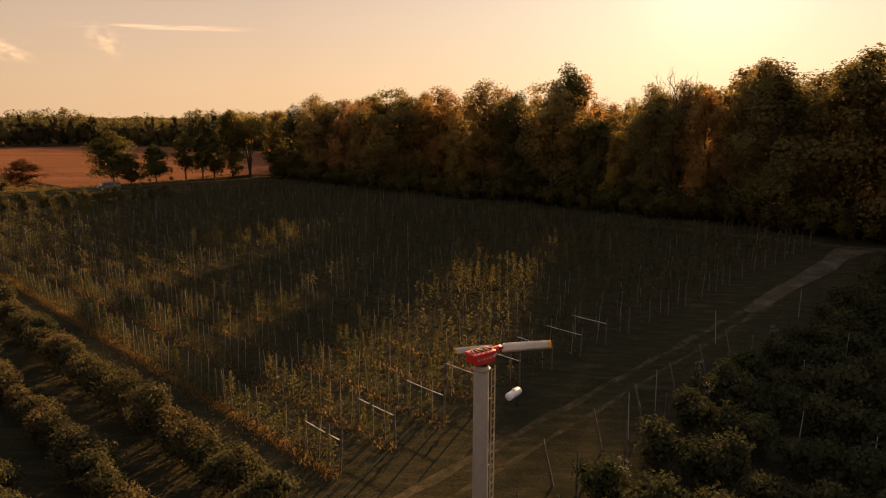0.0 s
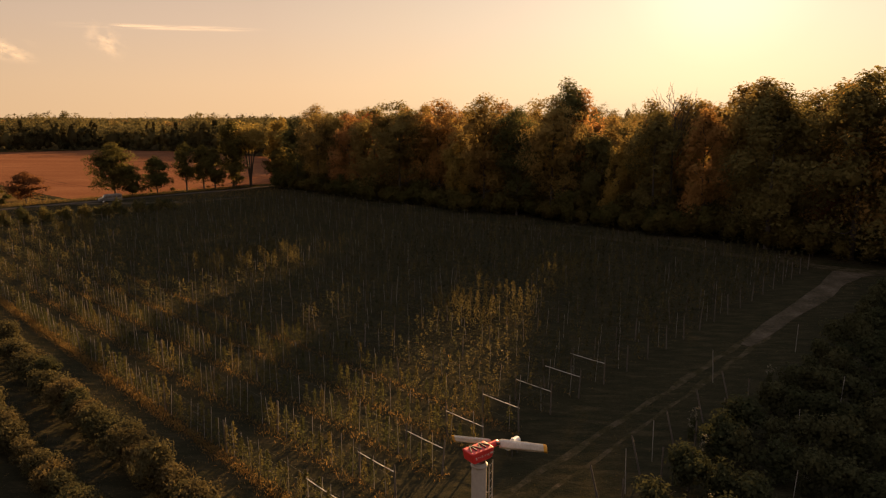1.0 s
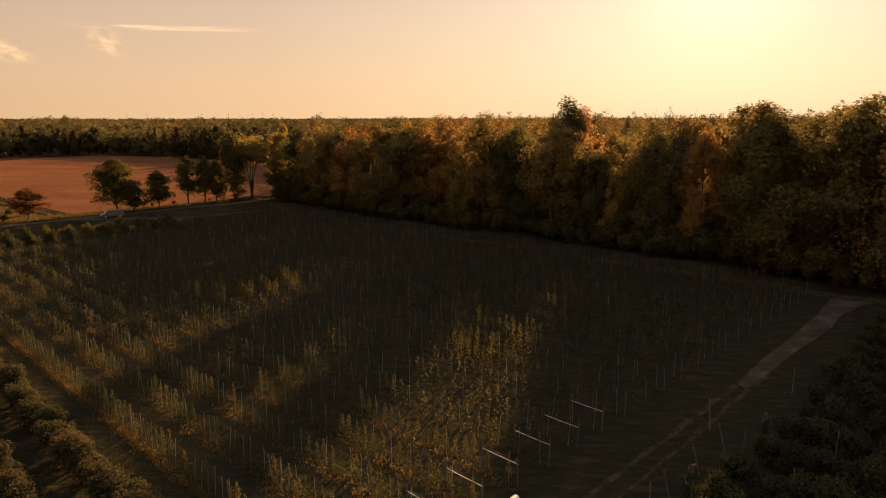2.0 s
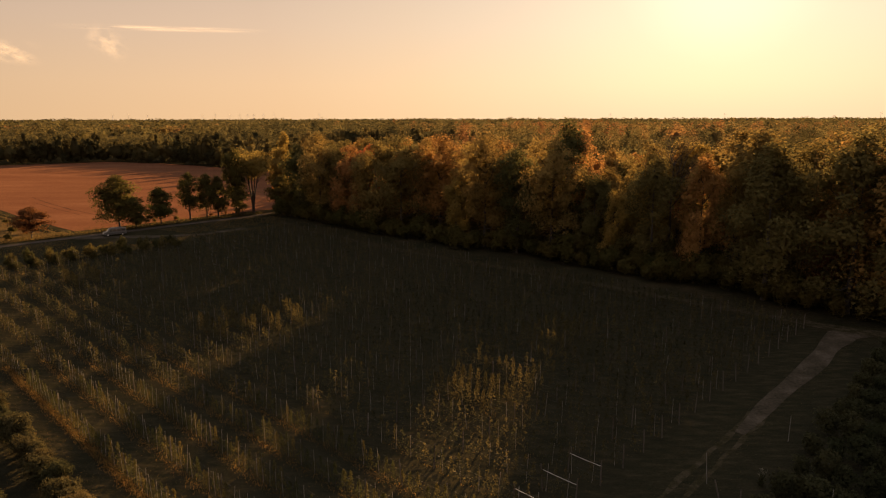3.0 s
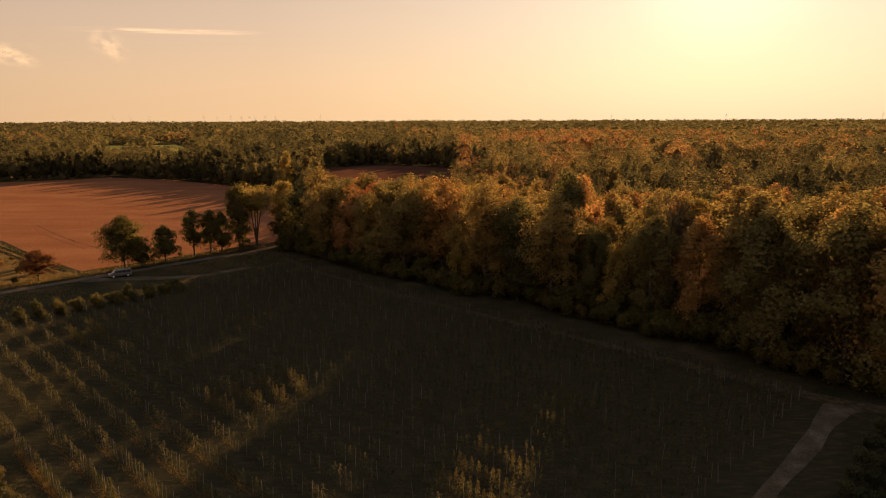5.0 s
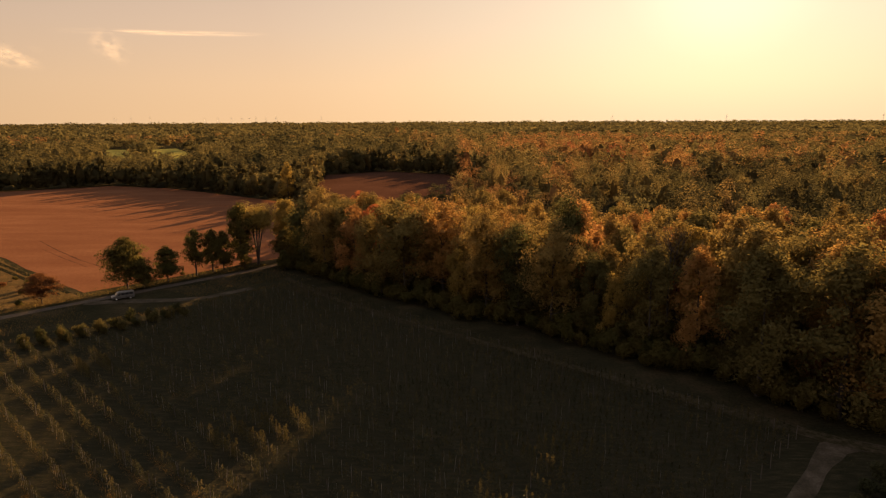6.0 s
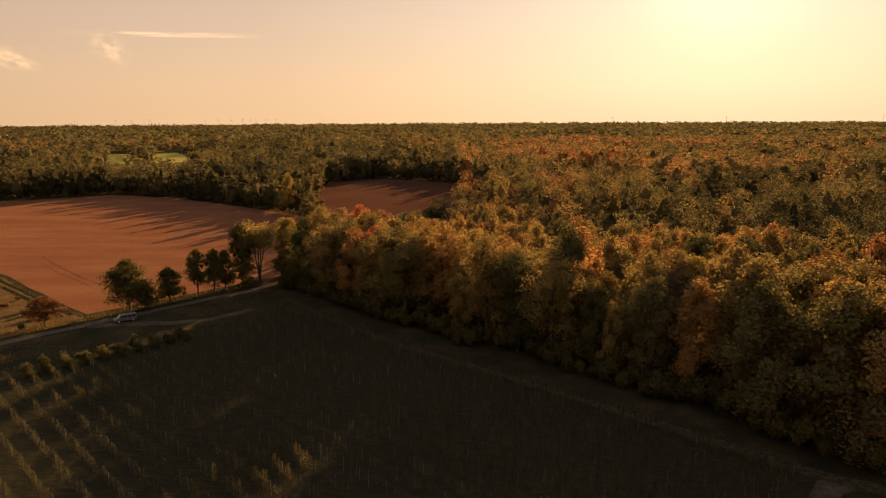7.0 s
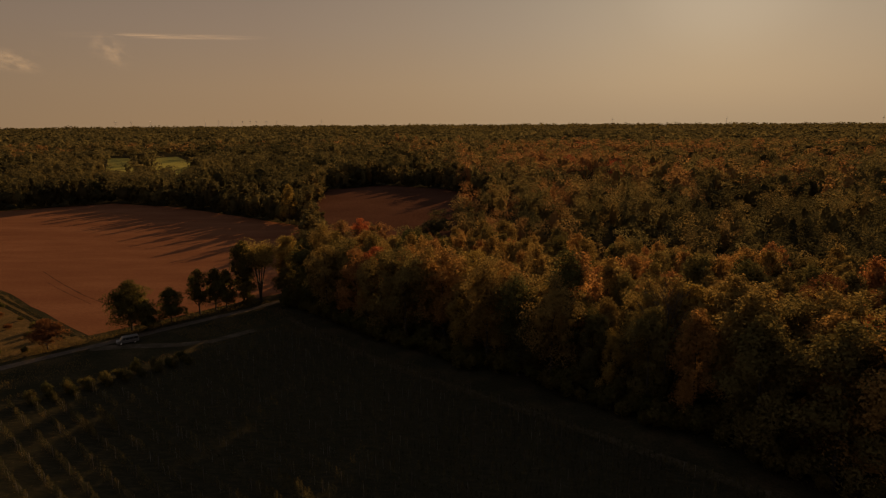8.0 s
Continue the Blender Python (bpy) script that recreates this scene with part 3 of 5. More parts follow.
def plant_near_woods():
    rng = np.random.default_rng(5)
    special = [((-22.0, 197), 24.0, LEAF_RED, 2, "scarlet maple standing out at the wood's edge"),
               ((7, 187), 25.2, LEAF_GOLD, 4, "broad golden-green tree in the woods"),
               ((3, 166), 16.5, LEAF_GOLD, 6, "small yellow tree at the wood's edge"),
               ((36.5, 139), 16.5, LEAF_GOLD, 7, "narrow golden tree lit at the wood's edge"),
               ((45, 142), 24.5, LEAF_GOLD, 3, "tall golden tree catching the sun"),
               ((55, 141), 26.0, LEAF_GOLD, 2, "tall golden tree catching the sun"),
               ((20, 168), 22.0, LEAF_RUST, 5, "rust-brown tree in the woods"),
               ((26, 166), 22.5, LEAF_GOLD, 1, "broad golden-green tree in the woods"),
               ((66, 109), 14.0, LEAF_RUST, 0, "low russet tree in shade at the wood's edge"),
               ((-41.6, 311), 16.5, LEAF_RED, 4, "scarlet maple beyond the first trees"),
               ((33.0, 162), 29.4, LEAF, 3, "tall domed tree above the other crowns"),
               ((70, 113), 28.5, LEAF, 3, "tall spreading tree above the track's corner"),
               ((98, 165), 23.0, LEAF_RUST, 4, "orange tree among green crowns"),
               # the next two are added to keep the sun off the lane
               ((42.5, 131.5), 23.5, LEAF, 2, "full-crowned tree added beside a leafless one to shade the lane"),
               ((50.5, 127), 24.0, LEAF, 5, "full-crowned tree added beside a leafless one to shade the lane"),
               ((-97, 397), 24.0, LEAF_GOLD, 5, "tall golden tree at the far corner of the field")]
    used = []
    for (x, y), h, leaves, k, label in special:
        set_tree(recoloured(FOREST_NEAR[k], leaves, label), x, y, h, rng.uniform(0, 360), 1.12 if "domed" in label else 1.0)
        used.append((x, y))
    spots = []
    for n in np.arange(101.5, 210, 8.8):
        for r in np.arange(-80, 205, 8.8):
            x, y = at_plan(r + rng.uniform(-3.2, 3.2), n + rng.uniform(-3.2, 3.2))
            if abs(x) > 0.76 * y + 12 or not wooded(x, y) or any(math.hypot(x - a, y - b) < 5.0 for a, b in used):
                continue
            spots.append((x, y))
    spots = spots[:280]
    planted = set()
    for i, (x, y) in enumerate(spots):
        r, n = to_plan(x, y)
        kinds = FOREST_NEAR if n < 124 else FOREST_DEEP
        k = int(rng.integers(len(kinds)))
        if (n < 124, k) in planted:
            tree = copy_thing(kinds[k], Matrix())
        else:
            tree = kinds[k]
            planted.add((n < 124, k))
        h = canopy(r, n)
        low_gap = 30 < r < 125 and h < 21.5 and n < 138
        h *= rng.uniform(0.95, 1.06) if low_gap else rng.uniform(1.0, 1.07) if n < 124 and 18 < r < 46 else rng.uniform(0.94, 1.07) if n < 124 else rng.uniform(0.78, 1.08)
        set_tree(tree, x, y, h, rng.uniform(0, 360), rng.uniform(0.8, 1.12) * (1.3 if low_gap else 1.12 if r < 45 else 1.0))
    return spots + used


near_spots = plant_near_woods()


def bare_tree():
    """A leafless tree whose fine branches stand against the sky."""
    rng = np.random.default_rng(77)
    tree = new("bare_tree")
    tree.matrix_basis = pose(46.5, 134, 0)
    tree.scale = (1.1, 1.1, 1.1)
    tagged(tree, "leafless tree with fine bare branches above the wood", "tree", "woodland trees")
    v, f = tube([(0, 0, -0.3), (0.2, 0, 8), (0.1, 0.2, 15), (0.3, 0.1, 21)], [0.34, 0.26, 0.18, 0.1], 8)
    mesh_object("trunk", v, f, BARK, tree)
    twigs = []

    def grow(start, way, length, thick, level):
        mid = start + way * length * 0.5 + Vector(rng.normal(0, 0.08 * length, 3))
        end = start + way * length + Vector((0, 0, 0.12 * length))
        twigs.append(tube([start, mid, end], [thick, thick * 0.75, thick * 0.4], 4))
        if level:
            for _ in range(4):
                t = rng.uniform(0.35, 1.0)
                turn = (way + Vector(rng.normal(0, 0.5, 3)) + Vector((0, 0, 0.25))).normalized()
                grow(start.lerp(end, t), turn, length * rng.uniform(0.4, 0.62), thick * 0.5, level - 1)

    for k in range(13):
        a = k * 2.4
        grow(Vector((0.15, 0.1, 12 + k * 0.75)), Vector((math.cos(a) * 0.75, math.sin(a) * 0.75, 0.8)).normalized(), 6.5 - k * 0.22, 0.09, 2)
    v, f = join(twigs)
    mesh_object("crown", v, f, BARK, tree, "fine bare branching crown")


bare_tree()


def understorey():
    """Bushes that close the wood's edge down to the ground."""
    rng = np.random.default_rng(6)
    shapes = [make_tree(70 + k, h, r, 0.2, LEAF_GREEN, 850, 0.5, "edge_shrub", 4, lobes=12, thick=0.06) for k, (h, r) in enumerate(((5.0, 2.9), (4.2, 2.6), (6.2, 2.7)))]
    for t in shapes:
        tagged(t, "dark leafy shrub closing the edge of the woods", "shrub", "woodland edge shrubs")
    i = 0
    for r in np.arange(-55, 162, 3.8):
        for dn in (0, 3.5, 8.0, 13.0):
            x, y = at_plan(r + rng.uniform(-1, 1), 98.5 + dn + 4 * noise.noise((r * 0.05, 3.3, 0)) + (3 if 10 < r < 75 else 0) + rng.uniform(-1, 1))
            if abs(x) > 0.76 * y + 8:
                continue
            t = shapes[i] if i < 3 else copy_thing(shapes[int(rng.integers(3))], Matrix())
            s = rng.uniform(0.7, 1.25)
            t.matrix_basis, t.scale = pose(x, y, 0, 0, 0, rng.uniform(0, 360)), (s, s, s)
            i += 1


understorey()


def far_woods():
    rng = np.random.default_rng(8)
    taken = {(round(x / 7), round(y / 7)) for x, y in near_spots}
    leaves, inner = [], []
    # crowns of four grades of detail, six shapes each, set out over the land with their own turn and size
    grades = {}
    for name, clumps, count, fine in (("edge", 16, 380, 0.36), ("near", 24, 860, 0.32), ("mid", 14, 280, 0.38), ("far", 9, 95, 0.44), ("horizon", 4, 16, 0.55)):
        grades[name] = []
        for k in range(6):
            q, face, body, _, _ = leafy_crown(rng, clumps, count, 1.0, rng.uniform(-0.05, 0.2), 1, 0.72, fine, 0.12, -0.92 if name == "edge" else -0.5)
            v, f = BALLS[1 if name in ("far", "horizon") else 2]
            k2 = 0.36 if name == "near" else 0.46
            body = [(v * np.array((k2, k2, k2 * 1.2)) * (1 + 0.14 * rng.normal(size=(len(v), 1))) + np.array((0, 0, -0.15)), halves(f))] + (body if name == "edge" else [])
            grades[name].append((q, face, *join(body)))

    def tree_at(px, py, h, rad, grade, leaf, tall, tone):
        q, face, v, f = grades[grade][int(rng.integers(6))]
        t = rng.uniform(0, 2 * math.pi)
        c, s = math.cos(t), math.sin(t)
        turn = np.array(((c, s, 0), (-s, c, 0), (0, 0, 1)))
        size, foot = np.array((rad, rad, h * tall)), np.array((px, py, rise(px, py) + h * (0.98 - tall)))
        leaves.append(((q @ turn) * size + foot, face @ turn, rng.uniform(0.6, 1.25, len(q)) * leaf, np.full(len(q), tone)))
        inner.append(((v @ turn) * size + foot, f, np.full(len(v), tone)))

    def belt(d0, d1, step, grade, leaf, height, radius):
        for y in np.arange(d0 * 0.55, d1, step):
            for x in np.arange(-0.76 * y - 40, 0.76 * y + 40, step):
                px, py = x + rng.uniform(-0.42, 0.42) * step, y + rng.uniform(-0.42, 0.42) * step
                d = math.hypot(px, py)
                if not d0 <= d < d1 or not wooded(px, py):
                    continue
                r, n = to_plan(px, py)
                if n < 208 and r < 205 and any((round(px / 7) + i, round(py / 7) + j) in taken for i in (-1, 0, 1) for j in (-1, 0, 1)):
                    continue
                wave = noise.noise((px * 0.012, py * 0.012, 2))
                if wave < -0.42:
                    continue
                h = height * rng.uniform(0.58, 1.2) * (1 + 0.25 * wave + 0.35 * noise.noise((px * 0.004, py * 0.004, 6)))
                az = math.degrees(math.atan2(px, py))
                if -28.5 < az < -21 and 480 < d < 770:
                    h = min(h, 18.5)
                if -125 < px < 45 and py < 350:
                    h = min(h, 12.0 if r > 150 + 0.1 * n and n < 215 else 18.5)
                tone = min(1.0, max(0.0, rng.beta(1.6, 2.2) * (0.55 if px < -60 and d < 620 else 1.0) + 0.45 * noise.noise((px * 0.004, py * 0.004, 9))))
                # sunward glow put into leaf colour: warmer right of centre, darker on the left
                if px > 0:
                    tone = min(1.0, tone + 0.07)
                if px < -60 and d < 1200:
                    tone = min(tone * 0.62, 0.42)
                # distance haze put into leaf colour: a dull, narrow range of tones
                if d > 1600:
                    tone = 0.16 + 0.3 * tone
                if rng.random() > 0.04:
                    tone = min(tone, 0.84)
                tree_at(px, py, h, radius * rng.uniform(0.6, 1.35), grade, leaf, 0.46 if d < 720 else 0.4, tone)

    for ring, far_side in ((FIELD, range(3, 9)), (FIELD2, range(3, 8))):
        for i in far_side:
            a, b = Vector(ring[i]), Vector(ring[(i + 1) % len(ring)])
            side = (b - a).normalized()
            side = Vector((side.y, -side.x))
            if in_poly(*((a + b) / 2 + side * 4), ring):
                side = -side
            for k in range(int((b - a).length / 5.2)):
                q = a.lerp(b, k * 5.2 / (b - a).length) + side * rng.uniform(-0.5, 9)
                tree_at(q.x, q.y, (0.72 if q.y < 375 else 1.0) * rng.choice((15, 18, 21, 23, 25)) * rng.uniform(0.88, 1.1), 6.2 * rng.uniform(0.75, 1.3), "edge", 1.0, 0.49, rng.uniform(0.0, 0.42) if q.x < -150 else rng.uniform(0.05, 0.6))
                q += side * rng.uniform(-2.5, 1.0)
                tree_at(q.x + rng.uniform(-3, 3), q.y, rng.uniform(5, 13), rng.uniform(2.5, 4.5), "mid", 1.1, 0.5, rng.uniform(0.0, 0.2))
    belt(150, 430, 13.6, "near", 0.8, 24.0, 7.6)
    belt(430, 800, 17.0, "mid", 1.5, 25, 9.6)
    belt(800, 1600, 24.0, "far", 2.9, 23, 14.0)
    belt(1600, 4650, 40.0, "horizon", 9.0, 21, 27.0)
    c, o, z, t = (np.concatenate(k) for k in zip(*leaves))
    bodies = join([(v, f) for v, f, _ in inner])
    v, f = join([sprigs(rng, c, z, o, 0.3), bodies])
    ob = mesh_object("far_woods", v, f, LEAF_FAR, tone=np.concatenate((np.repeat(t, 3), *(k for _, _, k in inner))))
    tagged(ob, "unbroken autumn woodland canopy stretching to the horizon", "woodland", kind="stuff")


far_woods()


# ---------------------------------------------------------------- trees along the road
def road_trees():
    specs = [
        ("field_oak", 90, (-95.4, 189.0), 15.2, 6.6, -0.2, LEAF_GREEN, 5600, 0.42, 0.08, 26, "spreading dark oak beside the gravel road", 40),
        ("field_tree", 91, (-91.0, 190.2), 7.8, 3.2, 0.8, LEAF_GREEN, 1700, 0.38, 0.2, 12, "small dark tree beside the spreading oak", 10),
        ("field_tree", 92, (-86.9, 197.6), 11.0, 4.4, -0.6, LEAF_GREEN, 3600, 0.38, 0.42, 20, "dense cone-shaped green tree at the field edge", 0),
        ("field_tree", 93, (-81.4, 206.6), 15.0, 3.7, 3.6, LEAF_GREEN, 2600, 0.4, -0.1, 16, "upright tree with a bare lower trunk at the field edge", 0),
        ("field_tree", 94, (-77.8, 211.5), 13.8, 3.7, 0.0, LEAF_GREEN, 2400, 0.42, 0.35, 18, "narrow dark tree in the roadside row", 0),
        ("field_tree", 95, (-74.8, 213.5), 13.2, 4.0, 0.4, LEAF_GREEN, 2600, 0.42, 0.2, 18, "dark bushy tree in the roadside row", 0),
        ("field_tree", 96, (-70.6, 219.2), 22.0, 4.7, 4.0, LEAF_GREEN, 4200, 0.46, 0.0, 26, "tall dark tree in the roadside row", 0),
        ("field_tree", 97, (-68.4, 215.5), 9.0, 3.2, 0.8, LEAF_GREEN, 1500, 0.42, 0.1, 12, "low dark tree in the roadside row", 0),
        ("field_maple", 99, (-57.2, 230.5), 22.0, 5.8, 4.0, LEAF_GOLD, 4200, 0.48, 0.0, 26, "golden tree at the corner of the woods", 0),
        ("field_tree", 100, (-55.5, 221.0), 12.5, 5.0, 0.0, LEAF_GREEN, 3000, 0.46, 0.15, 18, "broad dark tree at the corner of the woods", 0),
        ("field_tree", 102, (-49.0, 224.0), 12.5, 5.4, 0.0, LEAF_GREEN, 3200, 0.46, 0.1, 20, "tall dark tree closing the corner of the woods", 0),
        ("field_tree", 101, (-111.6, 173.4), 8.6, 5.2, -0.4, LEAF_RUST, 2600, 0.34, 0.15, 20, "low spreading tree with rust-red leaves by the road", 0),
    ]
    for name, seed, (x, y), h, r, low, leaves, count, leaf, pointed, lobes, label, turn in specs:
        t = wood_tree(seed, h, r * 1.05, max(low, 0.12 * h), leaves, int(count * 2.2), leaf * 1.08, pointed, lobes * 2 + 22, name, True, 0.55, 0.34)
        t.matrix_basis = pose(x, y, 0, 0, 0, turn)
        tagged(t, label, "tree", "roadside trees")


road_trees()


def forked_maple(x, y, height=22.3, radius=6.0, low=10.5):
    """A vase-shaped maple: five stems rising out of one foot into a broad crown."""
    rng = np.random.default_rng(98)
    tree = new("field_maple")
    tree.matrix_basis = pose(x, y, 0)
    tagged(tree, "tall golden maple with several bare forked stems", "tree", "roadside trees")
    v, f = tube([(0, 0, -0.3), (0, 0, 0.4), (0.05, 0, 2.6)], [0.62, 0.5, 0.46], 10)
    mesh_object("trunk", v, f, BARK, tree)
    for k in range(5):
        t = k * 1.257 + rng.uniform(-0.3, 0.3)
        c, q, w = math.cos(t), math.sin(t), rng.uniform(0.75, 1.1)
        stem = tube([(c * 0.15, q * 0.15, 2.1), (c * 0.8 * w, q * 0.8 * w, 6.5), (c * 1.7 * w, q * 1.7 * w, 11.5), (c * 2.9 * w, q * 2.9 * w, 16.5), (c * 3.6 * w, q * 3.6 * w, 20)], [0.3, 0.23, 0.18, 0.11, 0.03], 8)
        twigs = []
        for _ in range(6):
            z = rng.uniform(10, 17)
            b, e = (c * w * (z - 4) * 0.24, q * w * (z - 4) * 0.24), rng.normal(0, 1.6, 2)
            twigs.append(tube([(b[0], b[1], z), (b[0] + e[0] * 0.6, b[1] + e[1] * 0.6, z + 1.5), (b[0] + e[0] * 1.3, b[1] + e[1] * 1.3, z + 3.4)], [0.08, 0.05, 0.015], 5))
        v, f = join([stem, *twigs])
        mesh_object("stem", v, f, BARK, tree)
    p, face, cs, rs = crown_points(rng, 8500, height, radius * 1.1, low, 34, -0.35)
    v, f = cores(rng, cs, rs * 0.36)
    v, f = join([sprigs(rng, p, rng.uniform(0.55, 1.2, len(p)) * 0.42, face, 0.7), (v, halves(f))])
    mesh_object("crown", v, f, LEAF_GOLD, tree)


forked_maple(-65.7, 222.3)


def ditch_shrubs():
    rng = np.random.default_rng(14)
    shapes = [make_tree(110 + k, h, r, 0.15, m, 420, 0.4, "ditch_shrub", 4, lobes=10, thick=0.05) for k, (h, r, m) in enumerate(((2.2, 1.8, LEAF_RUST), (1.6, 1.6, LEAF_GREEN), (2.8, 2.0, LEAF_GREEN)))]
    spots = [(184, 31), (190, 29), (196, 32), (203, 27), (211, 31), (220, 28), (233, 31), (245, 28), (176, 24), (181, 20), (178, 60), (178, 64), (178.5, 72), (178.5, 84), (180, 89)]
    for i, (r, n) in enumerate(spots):
        t = shapes[i] if i < 3 else copy_thing(shapes[int(rng.integers(3))], Matrix())
        x, y = at_plan(r + rng.uniform(-1, 1), n + rng.uniform(-1, 1))
        s = rng.uniform(0.6, 1.2) * (0.5 if 55 < n < 95 else 1.0)
        t.matrix_basis, t.scale = pose(x, y, 0, 0, 0, rng.uniform(0, 360)), (s, s, s)
        tagged(t, "low scrubby bush on the grassy ditch bank", "bush", "ditch bushes")


ditch_shrubs()

# ---------------------------------------------------------------- orchard


def young_height(r, n, rng):
    return rng.uniform(2.0, 2.9) * (1.0 + 0.25 * noise.noise((r * 0.06, n * 0.1, 7)))


def young_leaves(rng, h, k):
    q = np.column_stack((rng.normal(0, 0.24, k), rng.normal(0, 0.24, k), h * rng.uniform(0.08, 1.08, k) ** 0.8))
    q[:, :2] *= 1.25 - q[:, 2:3] / h * 1.05
    return q


def trellis_rows():
    """Wire-trained rows: posts, an end brace, wires and a light stake for each tree."""
    rng = np.random.default_rng(21)
    post_v, post_f = tube([(0, 0, -0.3), (0, 0, 1.2), (0, 0, 2.45)], [0.06, 0.057, 0.05], 8)
    post, stake, wires = None, None, {}
    ang = math.degrees(math.atan2(ROW[1], ROW[0]))
    for i in range(23):
        n = 3.97 * i
        x0, y0 = at_plan(0, n)
        row = new("trellis_row")
        row.matrix_basis = pose(x0, y0, 0, 0, 0, ang)
        tagged(row, "orchard trellis row of weathered posts, wires and pale stakes", "trellis", "trellis rows")
        for r in [0.0, 3.3] + list(np.arange(12.5, 139, 9.4)):
            lean = (0.04 * rng.normal(), 0.04 * rng.normal())
            if post is None:
                ob = mesh_object("post", post_v, post_f, WOOD_POST, row)
                post = ob.data
            else:
                ob = new("post", post)
                ob.parent = row
            ob.location = (r, 0, 0)
            ob.rotation_euler = (lean[0], lean[1], rng.uniform(0, 6))
        if i < 8:
            v, f = tube([(-0.05, 0.03, 1.88), (1.6, 0.05, 1.9), (3.35, 0.03, 1.93)], [0.028, 0.028, 0.028], 8)
            mesh_object("brace_rail", v, f, BRACE, row, "pale steel brace rail")
        for z in (0.8, 1.5, 2.1):
            if z not in wires:
                v, f = tube([(0, 0, z), (45, 0, z - 0.02), (92, 0, z - 0.02), (139, 0, z)], [0.004] * 4, 3)
                wires[z] = mesh_object("wire", v, f, DARK_WIRE, row).data
            else:
                new("wire", wires[z]).parent = row
        for r in np.arange(0.8, 139, 1.05 if i < 3 else 2.1):
            if stake is not None and rng.random() < (0.2 if r < 60 and i < 9 else 0.5 if r < 75 and i < 12 else 0.82):
                continue
            if stake is None:
                v, f = tube([(0, 0, 0), (0, 0, 2.5)], [0.016, 0.014], 4)
                ob = mesh_object("stake", v, f, STAKE, row)
                stake = ob.data
            else:
                ob = new("stake", stake)
                ob.parent = row
            ob.location = (r, 0.05, 0)
            ob.rotation_euler = (rng.normal(0, 0.045), rng.normal(0, 0.045), 0)
            ob.scale = (1, 1, rng.uniform(0.88, 1.1))


trellis_rows()


def young_trees():
    rng = np.random.default_rng(22)
    shapes = []
    for k in range(6):
        h, count = (1.9, 2.1, 2.3, 2.45, 2.6, 2.0)[k], 190
        tree = new("young_apple_tree")
        v, f = tube([(0, 0, -0.1), (0.02, 0.01, h * 0.5), (0, 0.02, h * 0.95)], [0.025, 0.018, 0.006], 5)
        mesh_object("trunk", v, f, BARK, tree)
        v, f = sprigs(rng, young_leaves(rng, h, count), rng.uniform(0.09, 0.18, count), rng.normal(size=(count, 3)))
        mesh_object("crown", v, f, LEAF_YOUNG_ONE, tree)
        tagged(tree, "slender young apple tree tied to a stake", "apple tree", "young apple trees")
        shapes.append(tree)
    single, centres, sizes, tones, count = 0, [], [], [], 0
    for i in range(23):
        n = 3.97 * i
        for r in np.arange(0.95, 139, 1.05):
            x, y = at_plan(r + rng.normal(0, 0.08), n + rng.normal(0, 0.06))
            if abs(x) > 0.74 * y + 4 or rng.uniform() < 0.06:
                continue
            if i < 5 and r < 62 - 6 * i and single < 290:
                t = shapes[single] if single < 6 else copy_thing(shapes[int(rng.integers(6))], Matrix())
                s = rng.uniform(0.65, 1.08)
                t.matrix_basis, t.scale = pose(x, y, 0, 0, 0, rng.uniform(0, 360)), (s, s, s)
                single += 1
                continue
            k = 54 if r < 90 and n < 40 else 74 if r < 60 else 46
            # sunlit patches: fuller, taller trees, with the sunlight put into lighter leaf tones
            bushy = (56 < r < 67 and 22 < n < 37) or (15 < r < 25 and 28 < n < 43) or (19 < r < 27 and 50 < n < 61) or (106 < r < 116 and 19 < n < 27)
            k = 230 if bushy else k
            q = young_leaves(rng, young_height(r, n, rng) * (1.3 if bushy else 0.95 if n < 22 else 1.0), k)
            centres.append(q * ((1.35, 1.35, 1) if bushy else (1.2, 1.2, 1)) + (x, y, 0))
            sizes.append(rng.uniform(0.11, 0.22, k) * (1.0 if bushy else 1.15))
            tones.append(np.full(k, rng.uniform(0.6, 1) if bushy else rng.uniform(0, 1)))
    c, s, t = np.concatenate(centres), np.concatenate(sizes), np.concatenate(tones)
    v, f = sprigs(rng, c, s, rng.normal(size=c.shape))
    ob = mesh_object("young_apple_trees", v, f, LEAF_YOUNG, tone=np.repeat(t, 3))
    tagged(ob, "slender young apple trees trained on stakes in long rows", "apple trees", kind="stuff")


young_trees()

APPLE = [make_tree(40 + k, h, r, 0.12, LEAF_APPLE, 3200, 0.16, "apple_tree", 6, lobes=24, thick=0.07, core=0.42, spread=1.0) for k, (h, r) in enumerate(((2.9, 1.45), (2.6, 1.55), (3.1, 1.4), (2.7, 1.6), (2.4, 1.3)))]
# these stand in shade, and the shade is put into their leaf colour
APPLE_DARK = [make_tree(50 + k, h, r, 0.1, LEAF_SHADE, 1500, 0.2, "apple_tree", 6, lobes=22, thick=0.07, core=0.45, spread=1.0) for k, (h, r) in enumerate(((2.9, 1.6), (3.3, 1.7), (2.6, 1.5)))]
for tree in APPLE:
    tagged(tree, "bushy mature apple tree in an orchard row", "apple tree", "mature apple trees")
for tree in APPLE_DARK:
    tagged(tree, "apple tree with shade-darkened leaves beside the lane", "apple tree", "lane side apple trees")


